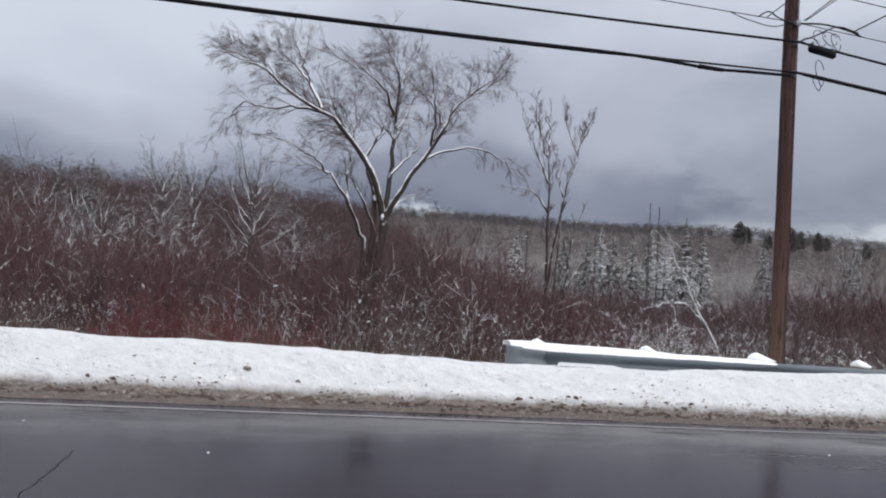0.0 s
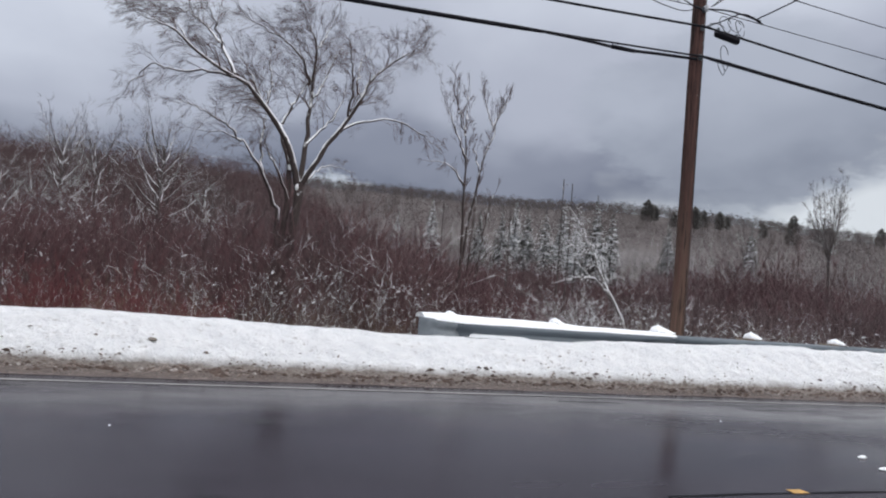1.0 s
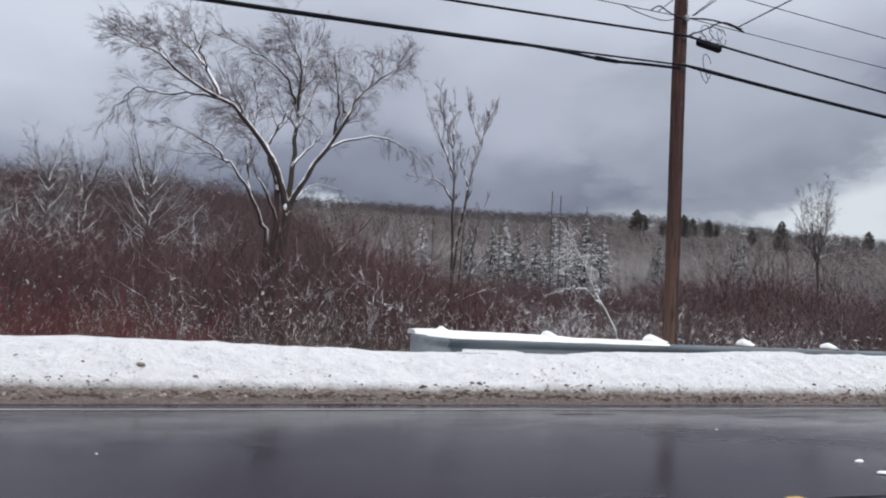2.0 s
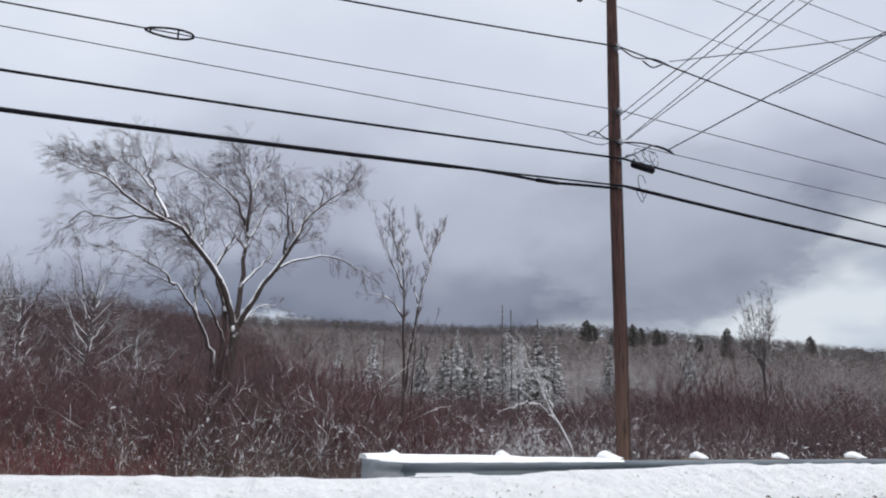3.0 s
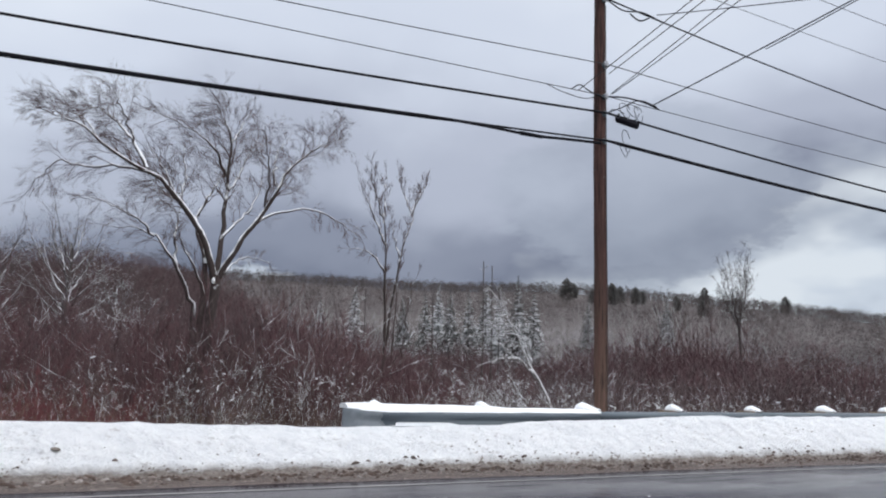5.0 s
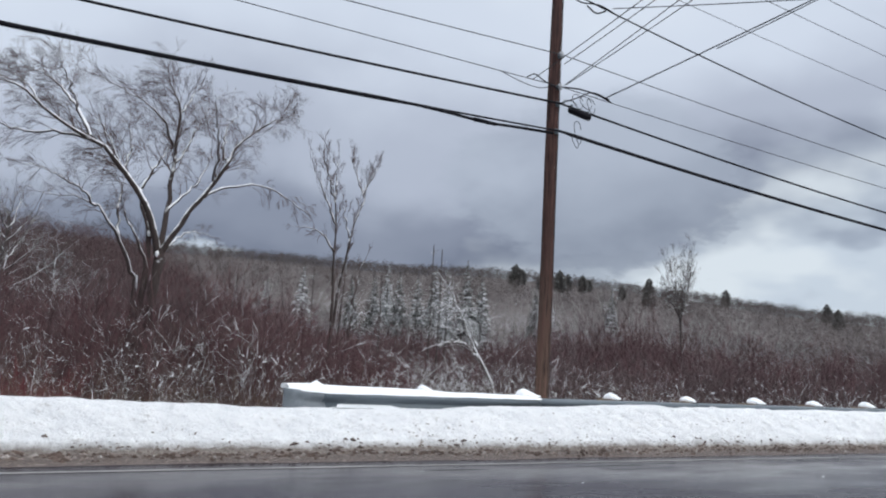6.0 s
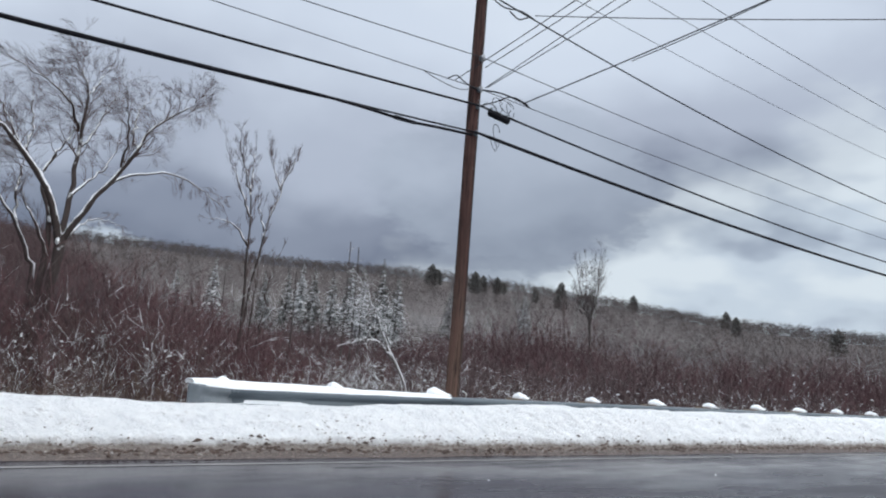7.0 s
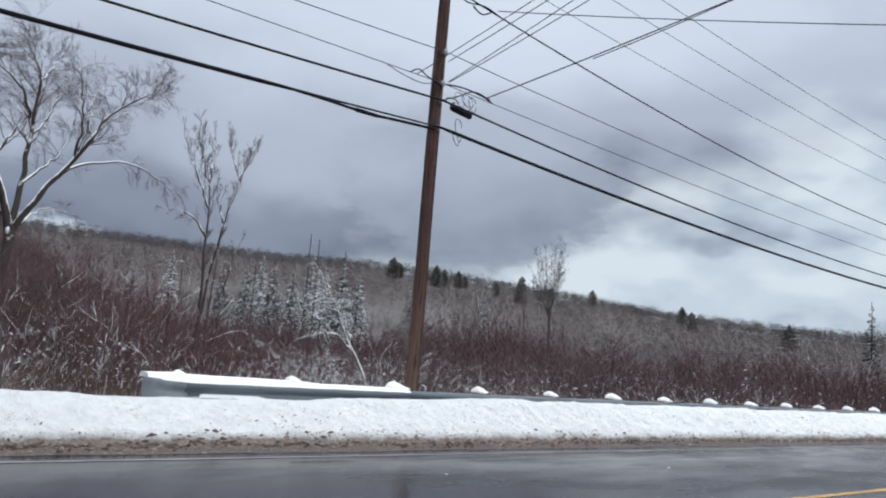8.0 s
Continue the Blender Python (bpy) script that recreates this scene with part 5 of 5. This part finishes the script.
def conifers():
    rng = random.Random(55)
    # bearing, distance, and how high over the eye the top stands, in degrees
    kinds = [("snowy_spruce", "spruce with snow-laden boughs beyond the marsh", 7.6, 1.7, NEEDLES,
              [(30.7, 104, 6.95), (31.9, 108, 6.0), (29.3, 106, 5.5), (18.4, 120, 5.9), (25.6, 124, 6.0), (23.7, 122, 5.7), (22.0, 130, 5.4), (27.0, 118, 5.8), (24.7, 140, 6.3),
               (28.3, 132, 6.5), (35.9, 140, 5.5), (12.2, 118, 4.4), (36.8, 150, 5.8), (41.5, 150, 5.5), (13.6, 135, 4.3), (15.8, 140, 4.9)]),
             ("dark_pine", "pine standing above the wooded ridge, colour lightened for haze", 7.6, 3.3, HAZED_PINE,
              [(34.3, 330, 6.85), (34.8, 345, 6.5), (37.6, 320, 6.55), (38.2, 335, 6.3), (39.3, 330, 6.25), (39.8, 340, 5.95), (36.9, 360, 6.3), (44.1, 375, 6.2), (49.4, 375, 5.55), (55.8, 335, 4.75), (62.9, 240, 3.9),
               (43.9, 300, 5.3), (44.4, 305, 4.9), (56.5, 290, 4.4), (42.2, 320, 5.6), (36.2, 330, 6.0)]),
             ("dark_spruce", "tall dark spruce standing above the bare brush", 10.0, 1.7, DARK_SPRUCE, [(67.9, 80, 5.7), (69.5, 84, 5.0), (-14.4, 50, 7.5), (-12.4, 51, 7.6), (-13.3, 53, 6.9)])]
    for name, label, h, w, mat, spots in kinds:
        tr, V, F = (pine_mesh if mat is HAZED_PINE else spruce_mesh)(rng, h, w)
        first = None
        for a, d, top in spots:
            x, y = bearing(a, d)
            g = float(ground_z(x, y))
            s = (1.4 + d * math.tan(radians(top)) - g) / h
            m = Matrix.Translation((x, y, g)) @ Matrix.Rotation(rng.uniform(0, 6), 4, "Z")
            if first is None:
                first = new(name)
                tagged(first, label, "conifer", name.replace("_", " ") + "s")
                tr.build("trunk", BARK, first)
                quads("crown", V, F, mat, first, smooth=False)
                first.matrix_world = m @ Matrix.Diagonal((s, s, s, 1))
            else:
                copy_thing(first, m).scale = (s, s, s)
    # broken bare trunks standing over the spruces
    for k, (a, d, h) in enumerate(((28.1, 50, 9.6), (28.75, 52, 9.6), (29.3, 54, 8.2), (19.2, 54, 7.8), (24.3, 54, 7.6))):
        x, y = bearing(a, d)
        t = Tubes()
        t.add(spline([(0, 0, -0.3), (0.05, 0, h * 0.5), (0.0, 0.05, h)], 10), np.linspace(0.055, 0.03, 10), 7)
        for q in range(14):
            z = h * rng.uniform(0.3, 0.97)
            an = rng.uniform(0, 6.28)
            l = rng.uniform(0.15, 0.5)
            t.add([(0.03, 0, z), (l * math.cos(an), l * math.sin(an), z + 0.1)], [0.02, 0.008], 4)
        o = t.build("dead_trunk", BARK_SNOWY)
        o.location = (x, y, float(ground_z(x, y)))
        tagged(o, "broken grey dead trunk with stubs of branches", "tree", "dead trunks")


big_tree()
twin_tree()
middle_trees()
lone_tree()
leaning_snag()
conifers()


# ---- thicket, grass and far woods ----
def scatter(n, az0, az1, d0, d1, seed, power=1.0):
    rs = np.random.RandomState(seed)
    az = np.radians(rs.uniform(az0, az1, n))
    d = d0 + (d1 - d0) * rs.uniform(0, 1, n) ** power
    return HUB[0] + d * np.sin(az), HUB[1] + d * np.cos(az), np.degrees(az), d, rs


def thicket(name, label, n_clumps, per, az, dist, hmin, hmax, mat, seed, r=0.011, lean=0.35, ymin=1.6, power=1.0, hf=None, keep=None, bend=0.05, twigs=3, clump=0.22):
    """Many-stemmed shrubs: each clump fans out from its root, and every stem forks near its top."""
    x, y, a, d, rs = scatter(n_clumps, *az, *dist, seed, power)
    ok = y > ymin
    if keep is not None:
        ok &= keep(x, y, a, d, rs)
    x, y, a, d = x[ok], y[ok], a[ok], d[ok]
    H = rs.uniform(hmin, hmax, len(x)) * (1 + clump * wobble(x * 0.30, y * 0.30, seed) + 0.6 * clump * wobble(x * 0.9, y * 0.9, seed + 2))
    if hf is not None:
        H = H * hf(x, y, a, d)
    N = len(x) * per
    X, Y, Hc, D = (np.repeat(v, per) for v in (x, y, H, d))
    ang, out = rs.uniform(0, 2 * math.pi, N), np.abs(rs.normal(0, lean, N))
    h = Hc * rs.uniform(0.55, 1.0, N)
    base = np.stack((X + rs.normal(0, 0.14, N), Y + rs.normal(0, 0.14, N), np.zeros(N)), -1)
    base[:, 2] = ground_z(base[:, 0], base[:, 1]) - 0.05
    dirv = np.stack((np.cos(ang) * out, np.sin(ang) * out, np.ones(N)), -1)
    tip = base + dirv * h[:, None] + rs.normal(0, 0.06, (N, 3)) * h[:, None]
    mid = base + dirv * h[:, None] * 0.5 * np.array([0.6, 0.6, 1.15]) + rs.normal(0, bend, (N, 3)) * h[:, None]
    R = r * rs.uniform(0.7, 1.4, N) * np.clip(D / 22, 0.75, 2.2)
    V, F = rods(base, mid, tip, R * 1.2, R * 0.85, R * 0.3)
    # side twigs
    k = twigs
    T = np.repeat(np.arange(N), k)
    u = rs.uniform(0.35, 0.95, len(T))[:, None]
    s = np.where(u < 0.5, base[T] + (mid[T] - base[T]) * 2 * u, mid[T] + (tip[T] - mid[T]) * (2 * u - 1))
    dv = dirv[T] * 0.75 + rs.normal(0, 0.42, (len(T), 3)) * np.array([1, 1, 0.55])
    L = (h[T] * rs.uniform(0.07, 0.26, len(T)))[:, None]
    e = s + dv * L
    V2, F2 = spikes(s, e, R[T] * 0.95)
    ob = mixed(name, V, F, V2, F2, mat)
    return tagged(ob, label, "shrubs", kind="stuff")


def low_middle(x, y, a, d):
    """Shrubs stand lower where the marsh opens."""
    return lerp_table(a, [-25, -4, 4, 10, 16, 20, 25, 31, 37, 60, 75], [1.05, 1.08, 1.06, 1.10, 1.04, 0.90, 0.66, 0.64, 0.88, 0.92, 0.85])


def off_marsh(x, y, a, d, rs):
    """Red stems grow thinly where the marsh opens."""
    open_here = lerp_table(a, [17, 22, 33, 37], [0.0, 0.9, 0.9, 0.0])
    return rs.uniform(0, 1, len(a)) > open_here * np.where(d < 33, 1.0, 0.6)


def right_low(x, y, a, d):
    """Shrubs stand lower where the marsh opens, and again beyond the pole."""
    return lerp_table(a, [-25, -4, 4, 10, 16, 20, 25, 31, 37, 60, 75], [1.05, 1.08, 1.06, 1.10, 1.04, 0.90, 0.60, 0.58, 0.70, 0.72, 0.75])


def red_ground(x, y, a, d, rs):
    """Red stems crowd the near side of the marsh and thin out beyond it."""
    few = lerp_table(a, [19, 25, 28, 74], [0.0, 0.35, 1.0, 1.0])
    return rs.uniform(0, 1, len(a)) > few * np.where(d < 36, 1.0, 0.6)


thicket("red_thicket", "dense dark red-brown leafless shrub thicket", 1900, 7, (-24, 74), (19, 46), 2.8, 4.2, RED_STEMS, 3, 0.0080, 0.26, 6.0, 0.8, right_low, red_ground, 0.09, 11, 0.30)
thicket("maroon_thicket", "dark maroon shrub thicket across the open marsh", 760, 8, (31, 76), (44, 78), 3.6, 6.0, MAROON, 6, 0.0066, 0.34, 6.0, 1.0, lambda x, y, a, d: lerp_table(a, [31, 36, 44, 60, 76], [0.42, 0.76, 0.86, 0.70, 0.66]), None, 0.14, 11, 0.55)
thicket("laced_brush", "low grey brush laced with snow beyond the guard rail", 520, 7, (27, 76), (17, 42), 1.0, 2.3, LACED, 8, 0.0052, 0.65, 4.0, 0.9, None, None, 0.20, 7, 0.4)
thicket("dark_thicket", "dark grey-brown alder thicket standing in the marsh", 1300, 7, (-24, 74), (22, 48), 2.7, 4.2, DARK_BRUSH, 4, 0.0090, 0.30, 6.0, 0.8, right_low, off_marsh, 0.09, 10, 0.3)
thicket("brown_thicket", "tangled brown alder shrubs beyond the snow bank", 1000, 7, (-26, 74), (15, 36), 1.5, 2.8, BROWN_STEMS, 5, 0.0075, 0.40, 3.4, 0.9, right_low, off_marsh, 0.12, 8, 0.26)
thicket("snowy_thicket", "thin shrubs with snow caught on their twigs", 700, 6, (-26, 74), (14.0, 36), 0.9, 2.4, SNOWY_STEMS, 7, 0.0052, 0.60, 2.4, 0.75, right_low, None, 0.22, 6, 0.3)
thicket("snow_bent_saplings", "arching saplings weighed down by white snow", 120, 5, (-24, 32), (19, 40), 1.6, 3.6, LADEN, 19, 0.0066, 0.75, 5.0, 0.8, low_middle, None, 0.20, 6, 0.3)
thicket("snowy_saplings", "pale saplings plastered with snow before the tall brush", 120, 6, (-25, 6), (36, 46), 3.6, 5.6, LADEN, 20, 0.0066, 0.50, 5.0, 1.0, None, None, 0.14, 9, 0.2)
thicket("near_red_osier", "bright red osier stems close behind the bank", 200, 10, (-11, 4.5), (13.0, 18.5), 1.3, 2.1, BRIGHT_RED, 9, 0.0060, 0.28, 2.0, 1.0, None, None, 0.08, 5)
thicket("tall_brush", "tall dark brown brush between the snowy trees", 620, 7, (-26, 12), (38, 60), 3.8, 5.6, DARK_BRUSH, 15, 0.0085, 0.24, 6.0, 1.0, None, None, 0.08, 11)
thicket("grey_brush", "grey-brown brush half veiled by drifting snow", 650, 6, (8, 74), (40, 62), 1.4, 2.7, BRUSH, 16, 0.0062, 0.45, 5.0, 1.0, None, None, 0.12, 8)
thicket("marsh_brush", "dull brown brush standing before the snowy spruces", 330, 8, (17, 37), (58, 92), 2.6, 4.2, MAROON, 10, 0.0060, 0.40, 6.0, 1.0, lambda x, y, a, d: lerp_table(a, [17, 20, 28, 33, 37], [0.8, 0.9, 0.95, 0.8, 0.7]), None, 0.14, 9, 0.5)
thicket("far_thicket", "distant grey-brown brush across the marsh", 700, 6, (-26, 74), (60, 150), 1.6, 3.6, BRUSH, 11, 0.0062, 0.50, 5.0, 0.9, None, None, 0.12, 8)
thicket("roadside_weeds", "dead brown weeds and grass behind the bank", 1500, 7, (-30, 74), (11.8, 20), 0.7, 1.3, GRASS, 13, 0.0050, 0.4, 1.3, 0.8, None, None, 0.12, 2)


def snow_tufts():
    """Lumps of snow caught in the forks of the shrubs."""
    n = 3600
    x, y, a, d, rs = scatter(n, -26, 74, 13, 42, 23, 0.8)
    ok = (y > 2.0) & (wobble(x * 0.5, y * 0.5, 4.0) + rs.normal(0, 0.35, n) > 0.0)
    x, y, a, d = x[ok], y[ok], a[ok], d[ok]
    n = len(x)
    h = rs.uniform(0.1, 1.0, n) ** 1.4 * np.where(d < 18, 1.3, 2.4) * low_middle(x, y, a, d)
    c = np.stack((x, y, ground_z(x, y) + h), -1)
    s = rs.uniform(0.006, 0.022, n) * np.clip(d / 20, 0.7, 1.1)
    dv = rs.normal(0, 1, (n, 3)) * np.array([1, 1, 0.5])
    dv /= np.linalg.norm(dv, axis=1, keepdims=True)
    L = s[:, None] * rs.uniform(1.0, 4.0, n)[:, None]
    V, F = rods(c - dv * L, c + np.array([0, 0, 0.3]) * s[:, None], c + dv * L, s * 0.2, s, s * 0.2, 4)
    tagged(quads("snow_tufts", V, F, SNOW), "small lumps of snow caught in the shrubs", "snow", kind="stuff")


snow_tufts()


def bare_wood(name, label, x, y, h, d, rs, k, mat, wide, r_trunk, r_twig, twig=(0.06, 0.14), up=0.6):
    """Bare trees in one mesh: a thin trunk and a rounded crown of fine upswept twigs for each."""
    n = len(x)
    base = np.stack((x, y, ground_z(x, y) - 0.3), -1)
    top = base + np.stack((rs.normal(0, 0.04, n) * h, rs.normal(0, 0.04, n) * h, h * 0.93), -1)
    V, F = spikes(base, top, r_trunk * rs.uniform(0.7, 1.2, n))
    T = np.repeat(np.arange(n), k)
    m = len(T)
    u = 0.22 + 0.78 * rs.uniform(0, 1, m) ** 0.75
    an, w = rs.uniform(0, 6.283, m), np.sqrt(rs.uniform(0, 1, m))
    out = np.stack((np.cos(an), np.sin(an), np.zeros(m)), -1)
    e = base[T] + (top[T] - base[T]) * u[:, None] + out * (wide * h[T] * np.sqrt(np.clip(1 - ((u - 0.60) / 0.42) ** 2, 0.10, 1)) * w)[:, None]
    L = h[T] * rs.uniform(*twig, m)
    s = e - (out * (0.75 * w)[:, None] + np.stack((rs.normal(0, 0.40, m), rs.normal(0, 0.40, m), rs.normal(up, 0.35, m)), -1)) * L[:, None]
    V2, F2 = spikes(s, e, r_twig * rs.uniform(0.7, 1.3, m) * np.clip(d[T] / 240, 0.25, 1.5))
    ob = quads(name, np.concatenate((V, V2)), np.concatenate((F, F2 + len(V))), mat)
    tagged(ob, label, "woods", kind="stuff")


def far_woods():
    n = 7800
    x, y, a, d, rs = scatter(n, -30, 80, 150, 432, 17, 0.75)
    h = rs.uniform(5.4, 7.4, n) * (1 + 0.10 * wobble(x * 0.06, y * 0.06, 1.0)) + np.where(rs.uniform(0, 1, n) > 0.985, 1.6, 0.0)
    bare_wood("far_woods", "bare hardwood forest covering the far ridge, its grey-brown lightened for haze", x, y, h, d, rs, 23, HAZED_WOOD, 0.40, 0.03, 0.074, (0.06, 0.12), 0.4)


def ridge_crest():
    """Dense young growth along the crest of the ridge."""
    n = 2800
    x, y, a, d, rs = scatter(n, -30, 80, 375, 436, 57, 1.0)
    h = rs.uniform(3.6, 6.0, n) * (1 + 0.08 * wobble(x * 0.06, y * 0.06, 1.0))
    bare_wood("ridge_crest", "dense woods along the crest of the ridge, grey-brown lightened for haze", x, y, h, d, rs, 28, HAZED_WOOD, 0.55, 0.03, 0.080, (0.10, 0.20), 0.4)


def near_grove():
    """The wooded rise behind the snowy trees, falling away towards the open marsh."""
    n = 1000
    x, y, a, d, rs = scatter(n, -30, 11, 56, 108, 27, 0.8)
    crown = lerp_table(a, [-30, -8, 0, 4, 8, 11], [7.7, 8.1, 8.6, 8.1, 6.8, 5.2])
    h = (1.4 + d * np.tan(np.radians(crown)) - ground_z(x, y)) * rs.uniform(0.80, 1.02, n) * (1 + 0.06 * wobble(x * 0.2, y * 0.2, 3.0))
    bare_wood("near_grove", "reddish-brown bare woods on a rise behind the marsh", x, y, h, d, rs, 110, GROVE, 0.24, 0.04, 0.058, (0.05, 0.13), 0.6)


def marsh_woods():
    """Low woods and tall brush standing in the drifting snow between the marsh and the ridge."""
    n = 1250
    x, y, a, d, rs = scatter(n, 6, 78, 84, 158, 37, 0.9)
    h = rs.uniform(2.6, 5.4, n) * (1 + 0.30 * wobble(x * 0.08, y * 0.08, 5.0)) * lerp_table(a, [6, 20, 33, 42, 78], [0.9, 0.9, 0.8, 1.1, 1.2])
    bare_wood("marsh_woods", "bare woods half hidden by drifting snow, grey lightened for haze", x, y, h, d, rs, 46, HAZED_WOOD, 0.42, 0.04, 0.062, (0.08, 0.18), 0.6)


far_woods()
ridge_crest()
near_grove()
marsh_woods()


def blowing_snow():
    """Fine snow carried by the wind over the marsh, in drifting wisps."""
    n = 1700000
    x, y, a, d, rs = scatter(n, -4, 76, 72, 170, 41, 0.8)
    up = rs.exponential(2.6, n)
    dens = 0.40 + 0.75 * wobble(x * 0.045, y * 0.03, 3.0) + 0.25 * wobble(x * 0.15, up * 0.5, 1.0)
    side = lerp_table(a, [-26, 2, 10, 26, 40, 60, 76], [0.05, 0.2, 0.95, 0.8, 0.8, 0.95, 0.8])
    ok = (rs.uniform(0, 1, n) < np.clip(dens, 0, 1) * side) & (up < 12)
    x, y, up = x[ok], y[ok], up[ok]
    n = len(x)
    c = np.stack((x, y, ground_z(x, y) + 0.3 + up), -1)
    V = c[:, None] + rs.normal(0, 0.017, (n, 3, 3))
    tagged(quads("blowing_snow", V.reshape(-1, 3), np.arange(3 * n).reshape(-1, 3), SNOW, None, False), "fine wind-blown snow drifting low over the marsh", "blowing snow", kind="stuff")


blowing_snow()
